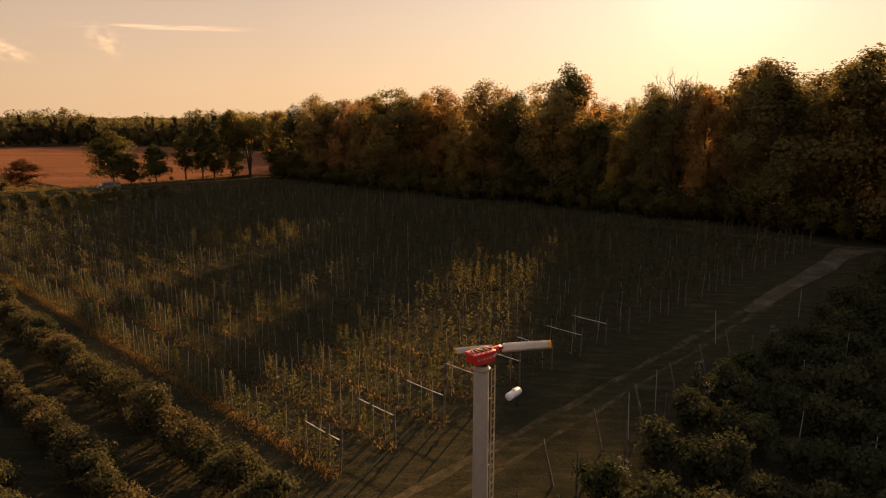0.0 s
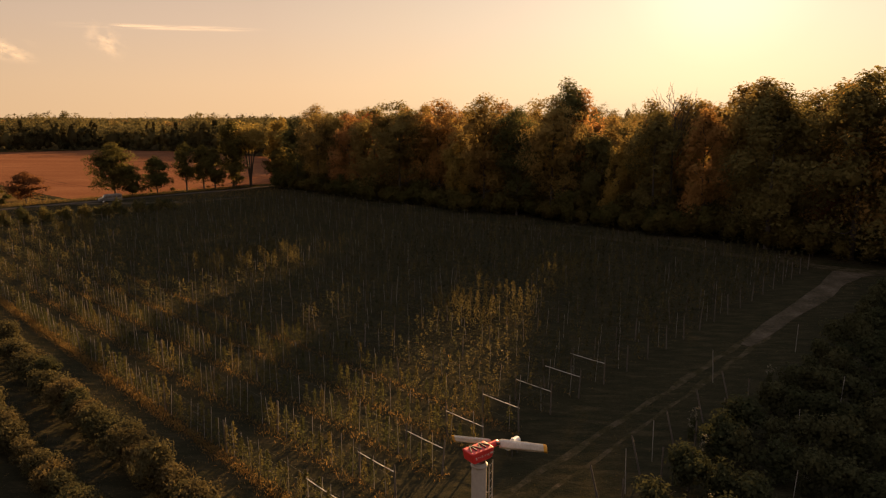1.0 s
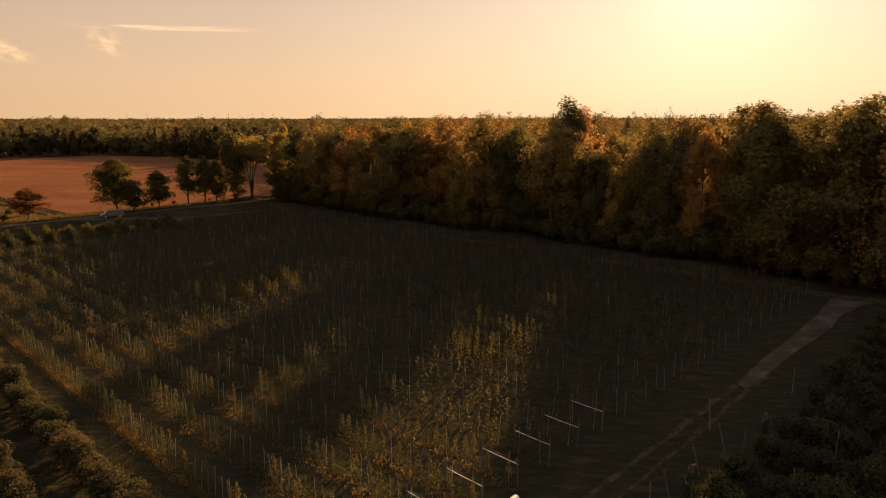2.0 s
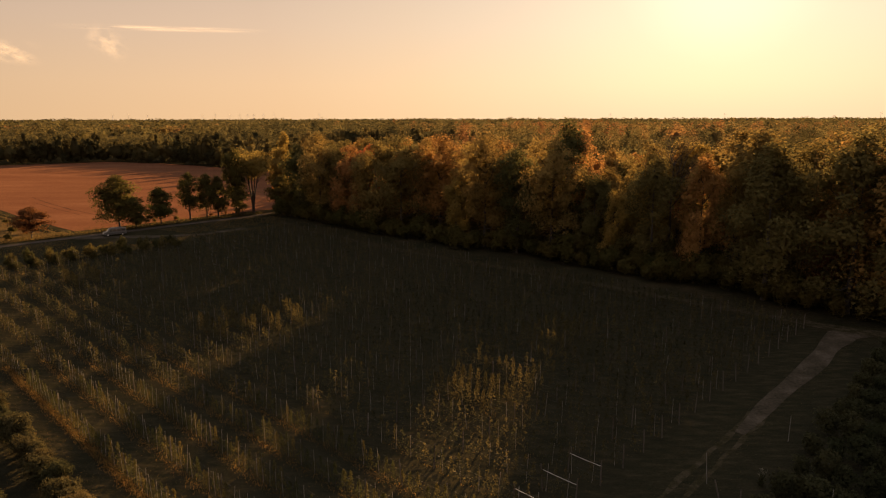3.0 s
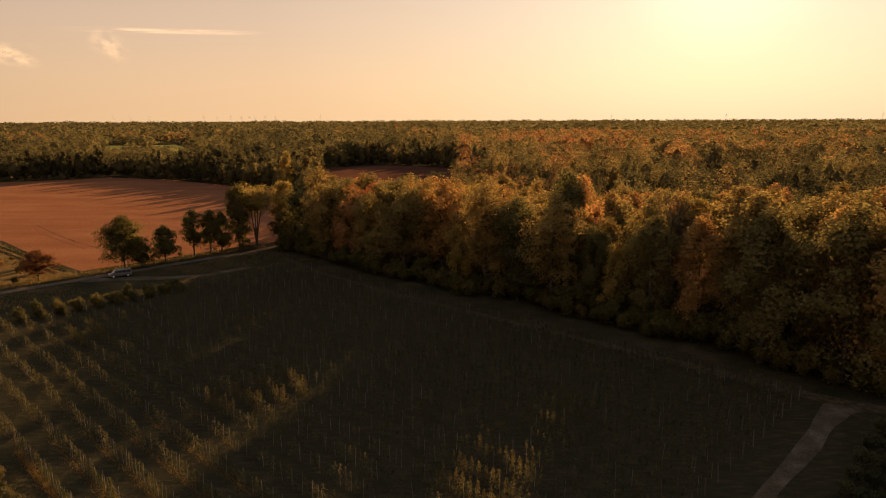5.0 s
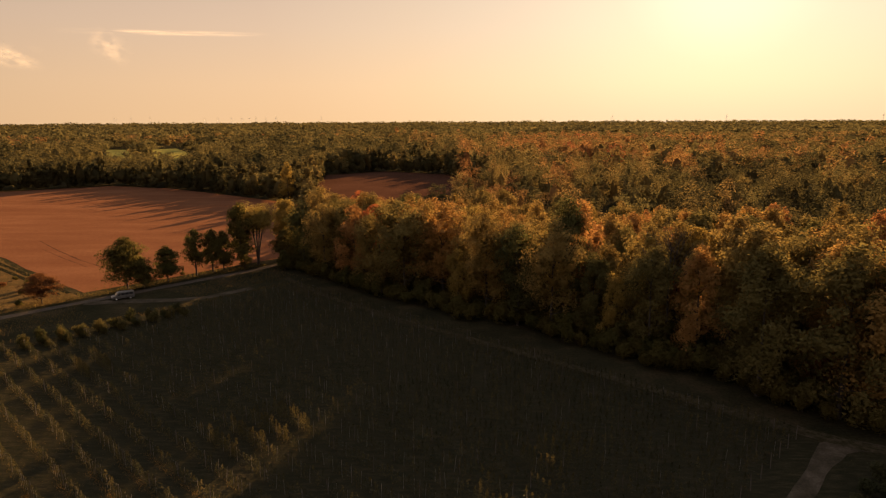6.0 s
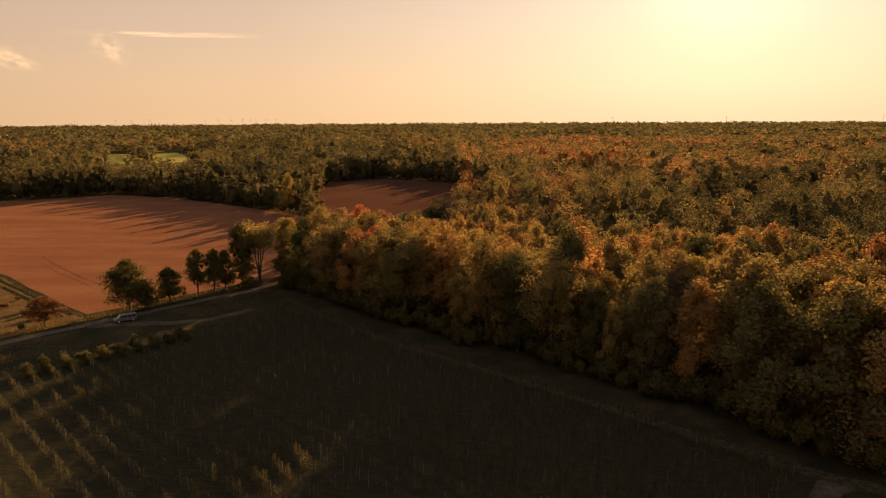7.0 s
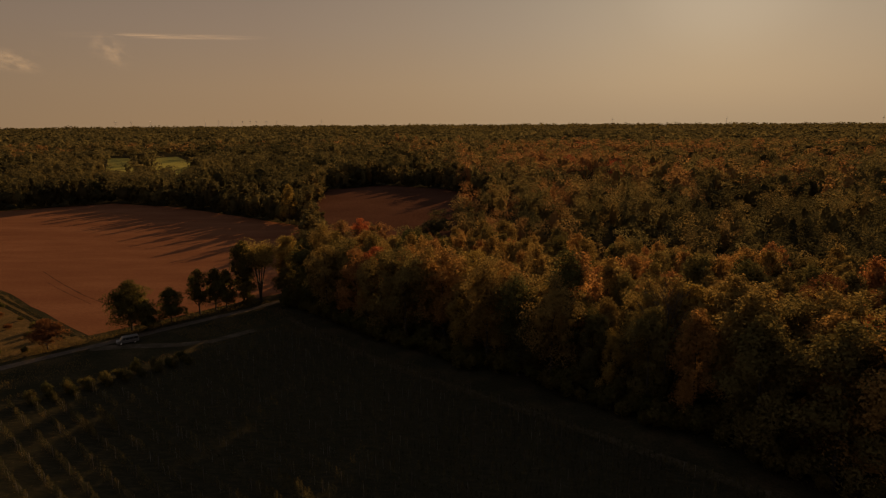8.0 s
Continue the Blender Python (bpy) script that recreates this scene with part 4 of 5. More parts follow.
def old_blocks():
    rng = np.random.default_rng(31)

    def plant(shapes, spots):
        i = 0
        for r, n in spots:
            x, y = at_plan(r + rng.uniform(-0.3, 0.3), n + rng.uniform(-0.25, 0.25))
            if abs(x) > 0.74 * y + 4 or y < 14:
                continue
            t = shapes[i] if i < len(shapes) else copy_thing(shapes[int(rng.integers(len(shapes)))], Matrix())
            s = rng.uniform(0.75, 1.12)
            t.matrix_basis, t.scale = pose(x, y, 0, 0, 0, rng.uniform(0, 360)), (s, s, s * rng.uniform(0.9, 1.12))
            i += 1

    left = []
    for n, last in ((-5.2, 95), (-9.7, 60), (-14.2, 40), (-18.7, 25)):
        left += [(r, n) for r in np.arange(-1.8, last, 1.55)]
    plant(APPLE, left)
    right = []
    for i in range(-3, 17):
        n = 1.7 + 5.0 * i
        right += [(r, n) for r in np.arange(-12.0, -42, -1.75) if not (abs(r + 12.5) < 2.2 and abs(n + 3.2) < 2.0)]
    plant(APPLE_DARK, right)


old_blocks()


def lane_posts():
    """Leaning end posts of the rows across the lane."""
    for i in range(-1, 6):
        n = 6.7 + 4.95 * i
        for r, tilt, h in ((-9.0, 16, 2.5), (-10.4, 0, 2.4)):
            x, y = at_plan(r, n)
            v, f = tube([(0, 0, -0.3), (0, 0, h * 0.5), (0, 0, h)], [0.065, 0.06, 0.055], 8)
            p = mesh_object("end_post", v, f, WOOD_POST)
            p.matrix_basis = pose(x, y, 0, 0, 0, math.degrees(math.atan2(ROW[1], ROW[0]))) @ pose(0, 0, 0, 0, tilt, 0)
            tagged(p, "weathered wooden end post " + ("leaning towards the lane" if tilt else "standing upright by the lane"), "post", "lane side posts")


lane_posts()


def flowering_weeds():
    """Tall rank plants with pale seed heads among the shaded rows across the lane."""
    rng = np.random.default_rng(35)
    first = new("flowering_weed")
    stems, heads, greens = [], [], []
    for k in range(9):
        t, lean, h = 2.4 * k, rng.uniform(0.1, 0.5), rng.uniform(1.5, 2.5)
        foot, top = (0.18 * math.cos(t), 0.18 * math.sin(t), -0.05), (lean * math.cos(t), lean * math.sin(t), h)
        stems.append(tube([foot, (top[0] * 0.5, top[1] * 0.5, h * 0.55), top], [0.014, 0.011, 0.006], 4))
        heads.append(np.array(top) + rng.normal(0, 1, (16, 3)) * (0.09, 0.09, 0.13))
        greens.append(np.array(foot) + (np.array(top) - np.array(foot)) * rng.uniform(0.15, 0.85, (26, 1)) + rng.normal(0, 0.09, (26, 3)))
    mesh_object("stems", *join(stems), LEAF_SHADE, first)
    q = np.concatenate(greens)
    mesh_object("leaves", *sprigs(rng, q, rng.uniform(0.1, 0.24, len(q)), rng.normal(size=(len(q), 3))), LEAF_SHADE, first)
    q = np.concatenate(heads)
    mesh_object("bloom", *sprigs(rng, q, rng.uniform(0.05, 0.1, len(q)), rng.normal(size=(len(q), 3))), SEED_HEAD, first, "pale fluffy seed heads")["kind"] = "stuff"
    for i, (x, y) in enumerate(((16.2, 38.0), (16.9, 39.2), (13.9, 31.2), (14.6, 31.9), (9.1, 30.0), (17.3, 42.4), (17.9, 43.4), (27.5, 52.0), (21.5, 35.5), (12.2, 33.8))):
        c = copy_thing(first, Matrix()) if i else first
        c.matrix_basis, c.scale = pose(x, y, 0, 0, 0, rng.uniform(0, 360)), (rng.uniform(0.55, 0.85),) * 3
        tagged(c, "tall rank weed with pale seed heads beside the lane", "weed", "flowering weeds")


flowering_weeds()


def block_stakes():
    """Thin grey stakes left standing among the shaded rows."""
    rng = np.random.default_rng(36)
    v, f = tube([(0, 0, -0.2), (0, 0, 1.4), (0, 0, 2.9)], [0.026, 0.024, 0.02], 6)
    data = None
    for x, y in ((10.9, 35.6), (13.7, 39.4), (19.7, 33.5), (21.8, 30.4), (24.0, 41.0), (30.5, 47.0), (23.0, 52.5), (34.0, 60.0), (29.0, 38.5)):
        p = mesh_object("stake", v, f, STAKE) if data is None else new("stake", data)
        data = p.data
        p.matrix_basis = pose(x, y, 0, rng.normal(0, 3), rng.normal(0, 3), 0)
        tagged(p, "thin grey support stake among the shaded rows", "stake", "block stakes")


block_stakes()


def weeds():
    """Tall dry grass along the foot of the rows, the verges and the ditch."""
    rng = np.random.default_rng(41)
    centres, sizes, tones = [], [], []

    def line(n, r0, r1, per, spread, h, tone):
        k = int(abs(r1 - r0) * per)
        rr, nn = rng.uniform(r0, r1, k), n + rng.normal(0, spread, k)
        p = ORIGIN + rr[:, None] * ROW + nn[:, None] * ACROSS
        keep = np.abs(p[:, 0]) < 0.74 * p[:, 1] + 4
        p = p[keep]
        z = rng.uniform(0.1, 1.0, len(p)) * h * 0.6
        centres.append(np.column_stack((p, z)))
        sizes.append(rng.uniform(0.25, 0.6, len(p)) * h)
        tones.append(np.clip(rng.normal(tone, 0.25, len(p)), 0, 1))

    for i in range(23):
        line(3.97 * i, 0, 139, 9 if i < 6 else 5, 0.35, 0.6, 0.35)
    for i in range(0, 5):
        line(3.97 * i - 0.55, -0.5, 70, 150 if i == 0 else 34, 0.3, 0.5, 0.62)
    for i in range(-1, 20):
        line(3.97 * i + 1.9, 0, 139, 5, 0.8, 0.35, 0.3)
    for n in (-2.6, -7.4, -12.0):
        line(n, -3, 70, 26, 0.9, 0.28, 0.25)
    for n in (-5.2, -9.7, -14.2):
        line(n + 0.9, -2, 60, 14, 0.4, 0.6, 0.5)
    for r in np.arange(-4, -9, -1.0):
        k = 500
        nn = rng.uniform(-12, 88, k)
        p = ORIGIN + (r + rng.normal(0, 0.4, k))[:, None] * ROW + nn[:, None] * ACROSS
        p = p[np.abs(p[:, 0]) < 0.74 * p[:, 1] + 4]
        centres.append(np.column_stack((p, rng.uniform(0.02, 0.1, len(p)))))
        sizes.append(rng.uniform(0.06, 0.16, len(p)))
        tones.append(rng.uniform(0, 0.3, len(p)))
    k = 7000
    rr, nn = 142 + rng.uniform(0, 22, k), rng.uniform(0, 96, k)
    p = ORIGIN + rr[:, None] * ROW + nn[:, None] * ACROSS
    ok = (np.abs(rr - 147) > 2) & (rr < 163) & ~((rr > 148) & (nn < 60) & (nn > 34))
    p = p[ok & (np.abs(p[:, 0]) < 0.74 * p[:, 1] + 4)]
    centres.append(np.column_stack((p, rng.uniform(0.05, 0.5, len(p)))))
    sizes.append(rng.uniform(0.25, 0.7, len(p)))
    tones.append(rng.uniform(0, 0.6, len(p)))
    k = 5000
    rr, nn = 171 + rng.exponential(3.0, k), rng.uniform(-10, 98, k)
    p = ORIGIN + rr[:, None] * ROW + nn[:, None] * ACROSS
    p = p[(rr < 181) & (np.abs(p[:, 0]) < 0.74 * p[:, 1] + 4)]
    centres.append(np.column_stack((p, rng.uniform(0.05, 0.5, len(p)))))
    sizes.append(rng.uniform(0.3, 0.8, len(p)))
    tones.append(rng.uniform(0, 0.4, len(p)))
    k = 5000
    rr, nn = 172 + rng.uniform(0, 130, k) ** 0.97, rng.uniform(-12, 38, k)
    p = ORIGIN + rr[:, None] * ROW + nn[:, None] * ACROSS
    p = p[np.abs(p[:, 0]) < 0.74 * p[:, 1] + 4]
    centres.append(np.column_stack((p, rng.uniform(0.05, 0.4, len(p)))))
    sizes.append(rng.uniform(0.3, 0.7, len(p)))
    tones.append(rng.uniform(0.15, 0.6, len(p)))
    c, s, t = np.concatenate(centres), np.concatenate(sizes), np.concatenate(tones)
    v, f = rhombi(rng, c, s, 1.8, 0.2)
    ob = mesh_object("tall_grass", v, f, WEEDS, tone=np.repeat(t, 4))
    tagged(ob, "dry tall grass and weeds along the rows and verges", "grass", kind="stuff")


weeds()


def row_end_bushes():
    rng = np.random.default_rng(51)
    shapes = [make_tree(120 + k, h, r, 0.1, LEAF_YOUNG_ONE, 900, 0.26, "row_end_bush", 4, lobes=14, thick=0.04, core=0.3, spread=0.9) for k, (h, r) in enumerate(((2.8, 1.6), (3.2, 1.45), (2.4, 1.75)))]
    i = 0
    for n in np.arange(16.0, 54, 3.97):
        for r in (138.6, 136.9, 134.8):
            t = shapes[i] if i < 3 else copy_thing(shapes[int(rng.integers(3))], Matrix())
            x, y = at_plan(r + rng.uniform(-0.5, 0.5), n + rng.uniform(-0.3, 0.3))
            s = rng.uniform(0.75, 1.2)
            t.matrix_basis, t.scale = pose(x, y, 0, 0, 0, rng.uniform(0, 360)), (s, s, s * rng.uniform(0.85, 1.15))
            tagged(t, "leafy apple bush at the far end of a row", "bush", "row end bushes")
            i += 1


row_end_bushes()


# ---------------------------------------------------------------- wind machine
def box(bm, size, centre=(0, 0, 0), rot=None, bevel=0.0):
    g = bmesh.ops.create_cube(bm, size=1.0)
    bmesh.ops.scale(bm, vec=size, verts=g["verts"])
    if bevel:
        es = list({e for v in g["verts"] for e in v.link_edges})
        g2 = bmesh.ops.bevel(bm, geom=es, offset=bevel, segments=2, affect="EDGES", profile=0.6)
        vs = list({v for f in g2["faces"] for v in f.verts} | {v for v in g["verts"] if v.is_valid})
    else:
        vs = g["verts"]
    m = Matrix.Translation(centre) @ (rot or Matrix())
    bmesh.ops.transform(bm, matrix=m, verts=vs)
    return vs


def wind_machine():
    wm = new("frost_fan")
    wm.matrix_basis = pose(1.3, 21.1, 0)
    tagged(wm, "grey steel orchard wind machine with a red gearbox and white blades", "wind machine")
    v, f = tube([(0, 0, -0.2), (0, 0, 0.05), (0, 0, 5.0), (0, 0, 10.22), (0, 0, 10.27)], [0.30, 0.285, 0.275, 0.265, 0.23], 28)
    t = mesh_object("tower", v, f, STEEL_GREY, wm)
    t.data.shade_smooth()
    for z in (10.15,):
        v, f = tube([(0, 0, z - 0.03), (0, 0, z - 0.03), (0, 0, z + 0.03), (0, 0, z + 0.03)], [0.26, 0.3, 0.3, 0.26], 28)
        mesh_object("flange", v, f, STEEL_GREY, t)
    lad = new("ladder")
    lad.parent = wm
    rails = ((0.36, 0.02), (0.50, 0.34))
    for x, y in rails:
        v, f = tube([(x, y, 0.4), (x, y, 5), (x, y, 10.15)], [0.022] * 3, 6)
        mesh_object("rail", v, f, LADDER, lad)
    (xa, ya), (xb, yb) = rails
    rv, rf = tube([(xa, ya, 0), (xb, yb, 0)], [0.014] * 2, 6)
    rung = None
    for k in range(32):
        z = 0.6 + k * 0.305
        if rung is None:
            ob = mesh_object("rung", rv, rf, LADDER, lad)
            rung = ob.data
        else:
            ob = new("rung", rung)
            ob.parent = lad
        ob.location = (0, 0, z)
    for z in (1.5, 4.0, 6.5, 9.0):
        v, f = tube([(0.2, 0.1, z), (0.43, 0.18, z)], [0.02] * 2, 6)
        mesh_object("bracket", v, f, LADDER, lad)
    # gearbox: the shaft runs along axis, the blades stand across it
    axis = Vector((0.8, 0.6, 0)).normalized()
    turn = Matrix.Rotation(math.atan2(axis.y, axis.x), 4, "Z")
    bm = bmesh.new()
    box(bm, (0.98, 0.56, 0.42), (-0.05, 0, 10.60), None, 0.05)
    for vert in bm.verts:
        if vert.co.z < 10.5:
            k = (10.5 - vert.co.z) / 0.15
            vert.co.x = -0.02 + (vert.co.x + 0.02) * (1 - 0.32 * k)
            vert.co.y *= 1 - 0.12 * k
    bmesh.ops.transform(bm, matrix=turn, verts=bm.verts)
    gear = part("gearbox", bm, RED_PAINT, wm, "red painted gearbox housing")
    bm = bmesh.new()
    for k, (x, w) in enumerate(((-0.36, 0.07), (-0.26, 0.05), (-0.18, 0.06), (-0.09, 0.05), (0.03, 0.08), (0.12, 0.05), (0.19, 0.06))):
        box(bm, (w * 0.55, 0.006, 0.05 if k % 3 else 0.095), (x, -0.284, 10.60 + 0.01 * (k % 2)), Matrix.Rotation(-0.35, 4, "Y"))
    box(bm, (0.14, 0.006, 0.07), (0.33, -0.284, 10.63))
    bmesh.ops.transform(bm, matrix=turn, verts=bm.verts)
    part("lettering", bm, BLADE_WHITE, gear, "pale strokes of unreadable lettering")
    for k in range(6):
        bm = bmesh.new()
        box(bm, (0.03, 0.40 - 0.04 * (k % 2), 0.05), (-0.38 + 0.13 * k, 0.02, 10.835), Matrix.Rotation(0.5 * (k % 3 - 1), 4, "Z"))
        bmesh.ops.transform(bm, matrix=turn, verts=bm.verts)
        part("cooling_fin", bm, DARK_METAL, gear, "dark rib on the housing top")
    hub = Vector((0.6, 0.45, 10.72))
    v, f = tube([axis * 0.38 + Vector((0, 0, 10.68)), hub, hub + axis * 0.1, hub + axis * 0.14], [0.13, 0.11, 0.11, 0.05], 16)
    mesh_object("hub", v, f, RED_PAINT, wm, "red rotor hub")
    along = Vector((1.5, -2.0, 0.85)).normalized()
    nrm = (axis - along * axis.dot(along)).normalized()
    chord = along.cross(nrm)
    for s in (1, -1):
        verts, faces, k = [], [], 16
        for i in range(k + 1):
            d = 0.22 + (2.62 - 0.22) * i / k
            wide = 0.29 if i == 0 else 0.33 - 0.06 * (i / k)
            thick = 0.05 - 0.03 * (i / k)
            tw = math.radians(16 - 10 * i / k) * s
            c, nn = chord * math.cos(tw) + nrm * math.sin(tw), nrm * math.cos(tw) - chord * math.sin(tw)
            for a, b in ((-0.5, 0), (-0.2, 0.5), (0.2, 0.45), (0.5, 0), (0.2, -0.3), (-0.2, -0.35)):
                verts.append(hub + along * s * d + c * wide * a + nn * thick * b)
        for i in range(k):
            for j in range(6):
                faces.append((i * 6 + j, i * 6 + (j + 1) % 6, (i + 1) * 6 + (j + 1) % 6, (i + 1) * 6 + j))
        cut = (k - 1) * 6
        blade = mesh_object("blade", verts[:cut + 6], faces[:cut], BLADE_WHITE, wm, "long off-white rotor blade")
        ends = [(0, 1, 2, 3), (0, 3, 4, 5)]
        tip_v = verts[cut:]
        tip_f = [(j, (j + 1) % 6, 6 + (j + 1) % 6, 6 + j) for j in range(6)] + [tuple(6 + q for q in e) for e in ends]
        mesh_object("blade_tip", tip_v, tip_f, YELLOW_PAINT, blade, "yellow blade tip")
        v, f = tube([hub, hub + along * s * 0.32], [0.06, 0.05], 8)
        mesh_object("blade_root", v, f, DARK_METAL, blade, "dark steel blade root")


wind_machine()


def fuel_tank():
    tank = new("propane_tank")
    tank.matrix_basis = pose(4.65, 40.4, 0, 0, 0, 54)
    tagged(tank, "white horizontal propane tank standing on short legs beside the lane", "fuel tank")
    L, R = 0.78, 0.26
    v, f = tube([(-L, 0, 0.8), (-L + 0.03, 0, 0.8), (-L + 0.08, 0, 0.8), (-L + 0.15, 0, 0.8), (L - 0.15, 0, 0.8), (L - 0.08, 0, 0.8), (L - 0.03, 0, 0.8), (L, 0, 0.8)],
                [0.02, R * 0.55, R * 0.88, R, R, R * 0.88, R * 0.55, 0.02], 24)
    b = mesh_object("shell", v, f, WHITE_PAINT, tank)
    b.data.shade_smooth()
    v, f = tube([(0.0, 0, 1.03), (0.0, 0, 1.14), (0.0, 0, 1.16)], [0.11, 0.11, 0.02], 14)
    mesh_object("valve_cover", v, f, WHITE_PAINT, tank)
    for x in (-0.34, 0.34):
        for y in (-0.17, 0.17):
            bm = bmesh.new()
            box(bm, (0.06, 0.06, 0.66), (x, y, 0.30), None, 0.008)
            part("leg", bm, DARK_METAL, tank)


fuel_tank()


# ---------------------------------------------------------------- van
def van():
    car = new("passenger_van")
    x, y = -91.6, 178.3
    car.matrix_basis = pose(x, y, 0.055, 0, 0, 180 + 36)
    tagged(car, "pale long-wheelbase passenger van on the gravel road", "van")
    half, profile = 1.0, [(2.85, 0.42), (2.9, 0.75), (2.75, 1.05), (1.95, 1.2), (1.35, 1.98), (1.0, 2.12), (-2.6, 2.15), (-2.82, 2.0), (-2.88, 1.1), (-2.85, 0.42)]
    bm = bmesh.new()
    rings = []
    for yy, k, in ((-half, 0.93), (-half * 0.9, 1.0), (half * 0.9, 1.0), (half, 0.93)):
        rings.append([bm.verts.new((px, yy * (1 - 0.1 * max(0, (pz - 1.1))), 0.42 + (pz - 0.42) * k if k < 1 and pz > 1.9 else pz)) for px, pz in profile])
    m = len(profile)
    for a, b in zip(rings, rings[1:]):
        for i in range(m):
            bm.faces.new((a[i], a[(i + 1) % m], b[(i + 1) % m], b[i]))
    bm.faces.new(rings[0][::-1])
    bm.faces.new(rings[-1])
    bmesh.ops.recalc_face_normals(bm, faces=bm.faces)
    body = part("body", bm, VAN_PAINT, car)
    for side in (-1, 1):
        for x0, x1 in ((0.75, 1.35), (-0.35, 0.6), (-1.45, -0.5), (-2.6, -1.6)):
            bm = bmesh.new()
            q = [(x0, 1.28), (x1, 1.28), (x1 - (0.25 if x1 > 1 else 0), 1.86), (x0, 1.86)]
            vs = [bm.verts.new((px, side * (half * (1 - 0.1 * (pz - 1.1)) + 0.008), pz)) for px, pz in q]
            vi = [bm.verts.new((px, side * (half * (1 - 0.1 * (pz - 1.1)) - 0.02), pz)) for px, pz in q]
            bm.faces.new(vs)
            for i in range(4):
                bm.faces.new((vs[i], vs[(i + 1) % 4], vi[(i + 1) % 4], vi[i]))
            part("side_window", bm, GLASS_DARK, body, "dark side window")
        bm = bmesh.new()
        box(bm, (5.0, 0.03, 0.14), (-0.1, side * (half + 0.012), 0.72), None, 0.008)
        part("side_trim", bm, DARK_METAL, body, "dark protective side strip")
        bm = bmesh.new()
        box(bm, (0.12, 0.2, 0.16), (2.82, side * 0.72, 0.92), None, 0.02)
        part("headlight", bm, LAMP_GLASS, car)
        bm = bmesh.new()
        box(bm, (0.1, 0.16, 0.24), (1.45, side * 1.12, 1.3), None, 0.03)
        part("wing_mirror", bm, DARK_METAL, car)
        for wx in (1.85, -1.85):
            v, f = tube([(wx, side * 0.78, 0.34), (wx, side * 0.80, 0.34), (wx, side * 1.0, 0.34), (wx, side * 1.02, 0.34)], [0.2, 0.35, 0.35, 0.2], 20)
            wheel = mesh_object("wheel", v, f, RUBBER, car)
            v, f = tube([(wx, side * 1.0, 0.34), (wx, side * 1.03, 0.34), (wx, side * 1.035, 0.34)], [0.21, 0.2, 0.02], 16)
            mesh_object("rim", v, f, POLE, wheel, "pale steel rim")
    bm = bmesh.new()
    vs = [bm.verts.new(p) for p in ((1.9, -0.82, 1.27), (1.9, 0.82, 1.27), (1.42, 0.76, 1.93), (1.42, -0.76, 1.93))]
    bm.faces.new(vs)
    bmesh.ops.translate(bm, vec=(0.03, 0, 0.02), verts=bm.verts)
    part("windscreen", bm, GLASS_DARK, body, "dark windscreen")
    bm = bmesh.new()
    box(bm, (0.16, 1.86, 0.2), (2.86, 0, 0.5), None, 0.04)
    part("bumper", bm, DARK_METAL, car)


van()


# ---------------------------------------------------------------- distance and sky
def wind_turbines():
    """Distant turbines above the horizon: tower, nacelle, hub and three blades each."""
    rng = np.random.default_rng(31)
    hub_z, blade = 50.0, 14.0
    first = new("wind_turbine")
    v, f = tube([(0, 0, -2), (0, 0, hub_z * 0.5), (0, 0, hub_z)], [1.0, 0.75, 0.5], 8)
    mesh_object("tower", v, f, POLE, first)
    bm = bmesh.new()
    box(bm, (2.2, 6.0, 2.2), (0, 0.5, hub_z + 0.6), bevel=0.5)
    part("nacelle", bm, POLE, first)
    v, f = tube([(0, -3.0, hub_z + 0.6), (0, -4.2, hub_z + 0.6), (0, -5.2, hub_z + 0.6)], [1.5, 1.3, 0.3], 8)
    mesh_object("hub", v, f, POLE, first)
    for k in range(3):
        t = radians(90 + 120 * k)
        c, q = math.cos(t), math.sin(t)
        v, f = tube([(c * r, -4.2, hub_z + 0.6 + q * r) for r in (0.8, 4.0, 9.0, blade)], [0.35, 0.45, 0.3, 0.1], 5)
        mesh_object("blade", v, f, POLE, first)
    tagged(first, "pale wind turbine tiny on the far horizon", "wind turbine", "wind turbines")
    for i, az in enumerate((-26.63, -25.52, -24.15, -20.07, -19.07, -18.02, -17.17, -16.54, -16.09, -15.28, -14.45, -10.73, 13.94, 22.77, 33.2)):
        t = copy_thing(first, Matrix()) if i else first
        d = 4450 + rng.uniform(-80, 80)
        x, y = d * math.sin(radians(az)), d * math.cos(radians(az))
        t.matrix_basis = pose(x, y, rise(x, y), 0, 0, 20 + rng.uniform(-8, 8))


wind_turbines()


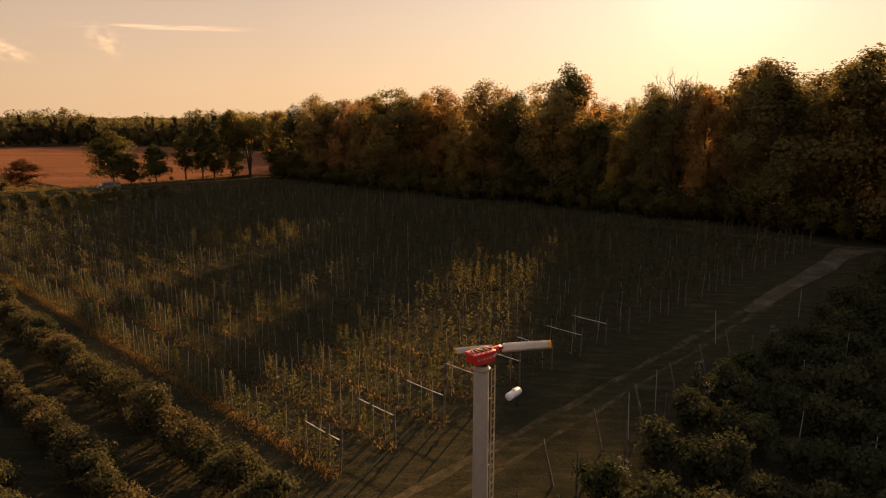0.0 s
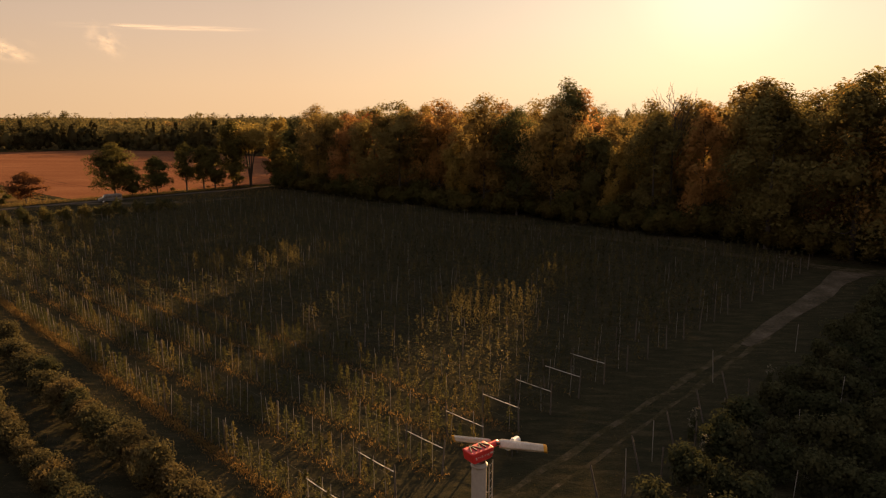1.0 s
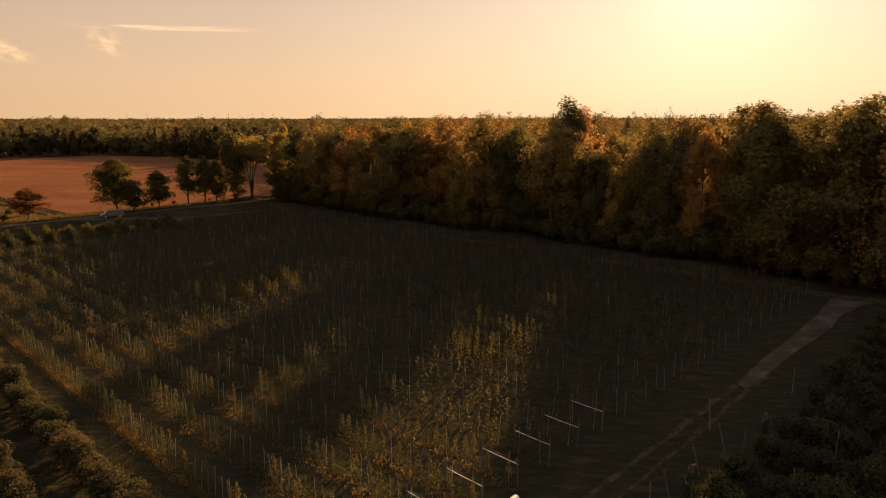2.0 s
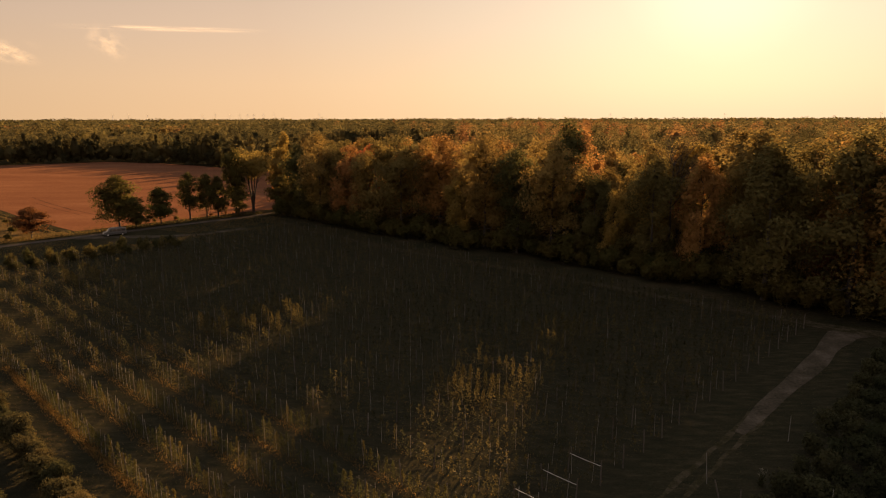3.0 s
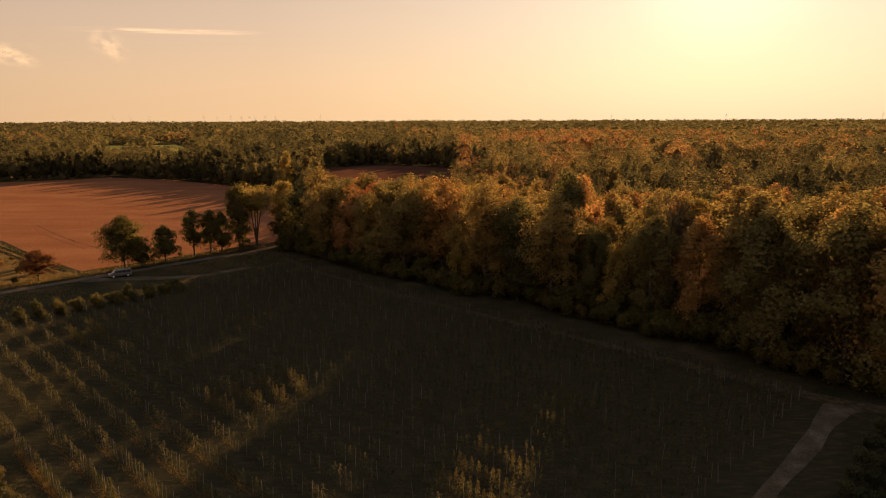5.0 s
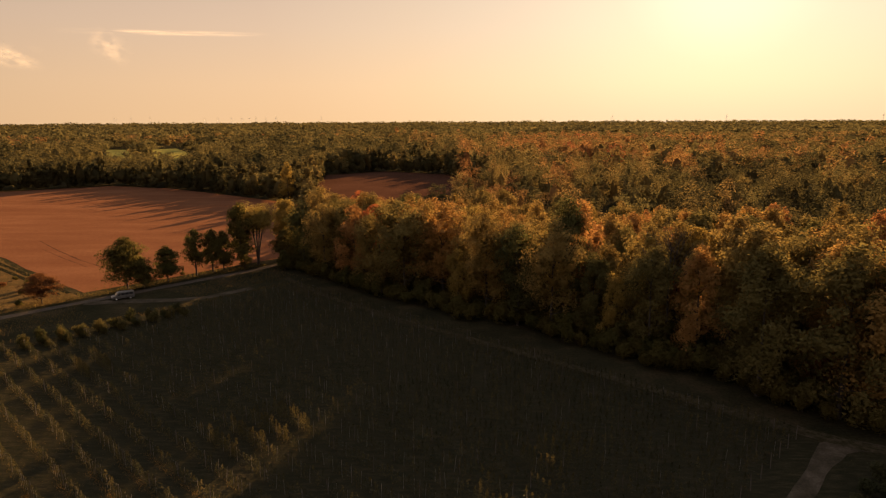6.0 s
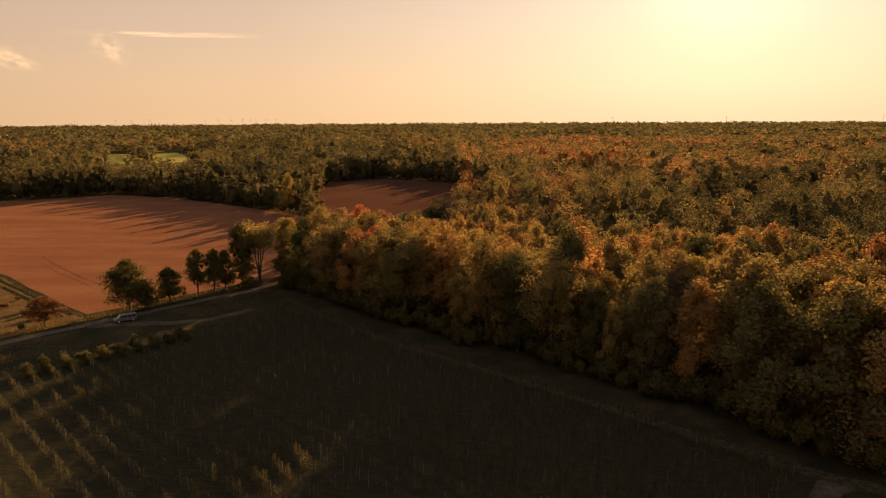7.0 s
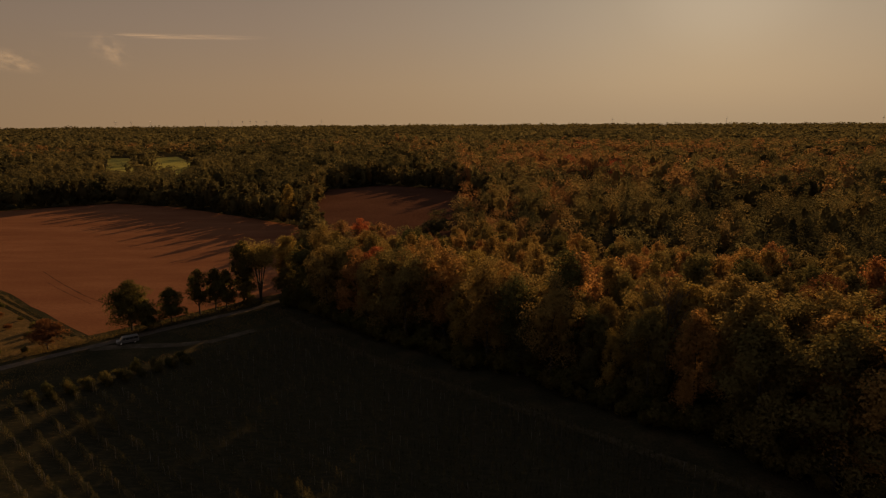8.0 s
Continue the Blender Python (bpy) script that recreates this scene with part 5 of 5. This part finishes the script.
def cloud_material(name, seed, scale, dense):
    m, n, link, out = material(name)
    co = n.new("ShaderNodeTexCoord").outputs["Generated"]
    mp = n.new("ShaderNodeMapping")
    mp.inputs["Location"].default_value, mp.inputs["Scale"].default_value = (seed, seed * 2, 0), scale
    link.new(co, mp.inputs["Vector"])
    wisps = noise_node(n, link, 1.0, 6.0, 0.6, mp.outputs[0])
    sep = n.new("ShaderNodeSeparateXYZ")
    link.new(co, sep.inputs[0])
    fade = None
    for axis_name in ("X", "Z"):
        c = n.new("ShaderNodeMath")
        c.operation = "PINGPONG"
        c.inputs[1].default_value = 0.5
        link.new(sep.outputs[axis_name], c.inputs[0])
        r = n.new("ShaderNodeMapRange")
        r.interpolation_type = "SMOOTHSTEP"
        r.inputs["From Max"].default_value = 0.42
        link.new(c.outputs[0], r.inputs["Value"])
        if fade is None:
            fade = r.outputs[0]
        else:
            mu = n.new("ShaderNodeMath")
            mu.operation = "MULTIPLY"
            link.new(fade, mu.inputs[0])
            link.new(r.outputs[0], mu.inputs[1])
            fade = mu.outputs[0]
    r = n.new("ShaderNodeMapRange")
    r.inputs["From Min"].default_value, r.inputs["From Max"].default_value, r.inputs["To Max"].default_value = 0.38, 0.75, dense
    link.new(wisps, r.inputs["Value"])
    mu = n.new("ShaderNodeMath")
    mu.operation = "MULTIPLY"
    link.new(fade, mu.inputs[0])
    link.new(r.outputs[0], mu.inputs[1])
    tr, tl, mx = n.new("ShaderNodeBsdfTransparent"), n.new("ShaderNodeBsdfTranslucent"), n.new("ShaderNodeMixShader")
    tl.inputs["Color"].default_value = (0.9, 0.88, 0.85, 1)
    link.new(mu.outputs[0], mx.inputs[0])
    link.new(tr.outputs[0], mx.inputs[1])
    link.new(tl.outputs[0], mx.inputs[2])
    link.new(mx.outputs[0], out.inputs["Surface"])
    return m


def clouds():
    d = 4300.0
    for az, el, wide, high, lean, seed, scale, dense, label in (
            (-22.4, 6.85, 16.5, 0.5, -1.2, 3.0, (5, 1, 3), 0.22, "thin straight vapour trail fading in the evening sky"),
            (-26.4, 5.6, 3.4, 2.4, 30, 11.0, (2.5, 1, 2.5), 0.24, "small wispy peach-coloured evening cloud"),
            (-32.6, 4.7, 4.0, 2.0, 5, 23.0, (2.5, 1, 2.5), 0.28, "small soft peach-coloured evening cloud")):
        w, h = d * math.tan(radians(wide / 2)), d * math.tan(radians(high / 2))
        v = [(-w, 0, -h), (w, 0, -h), (w, 0, h), (-w, 0, h)]
        c = mesh_object("cloud", v, [(0, 1, 2, 3)], cloud_material("cloud_vapour", seed, scale, dense))
        p = (d * math.sin(radians(az)) * math.cos(radians(el)), d * math.cos(radians(az)) * math.cos(radians(el)), d * math.sin(radians(el)) + 40)
        c.matrix_basis = pose(*p, 0, 0, -az) @ pose(0, 0, 0, 0, lean, 0)
        tagged(c, label, "cloud", kind="structure")


clouds()
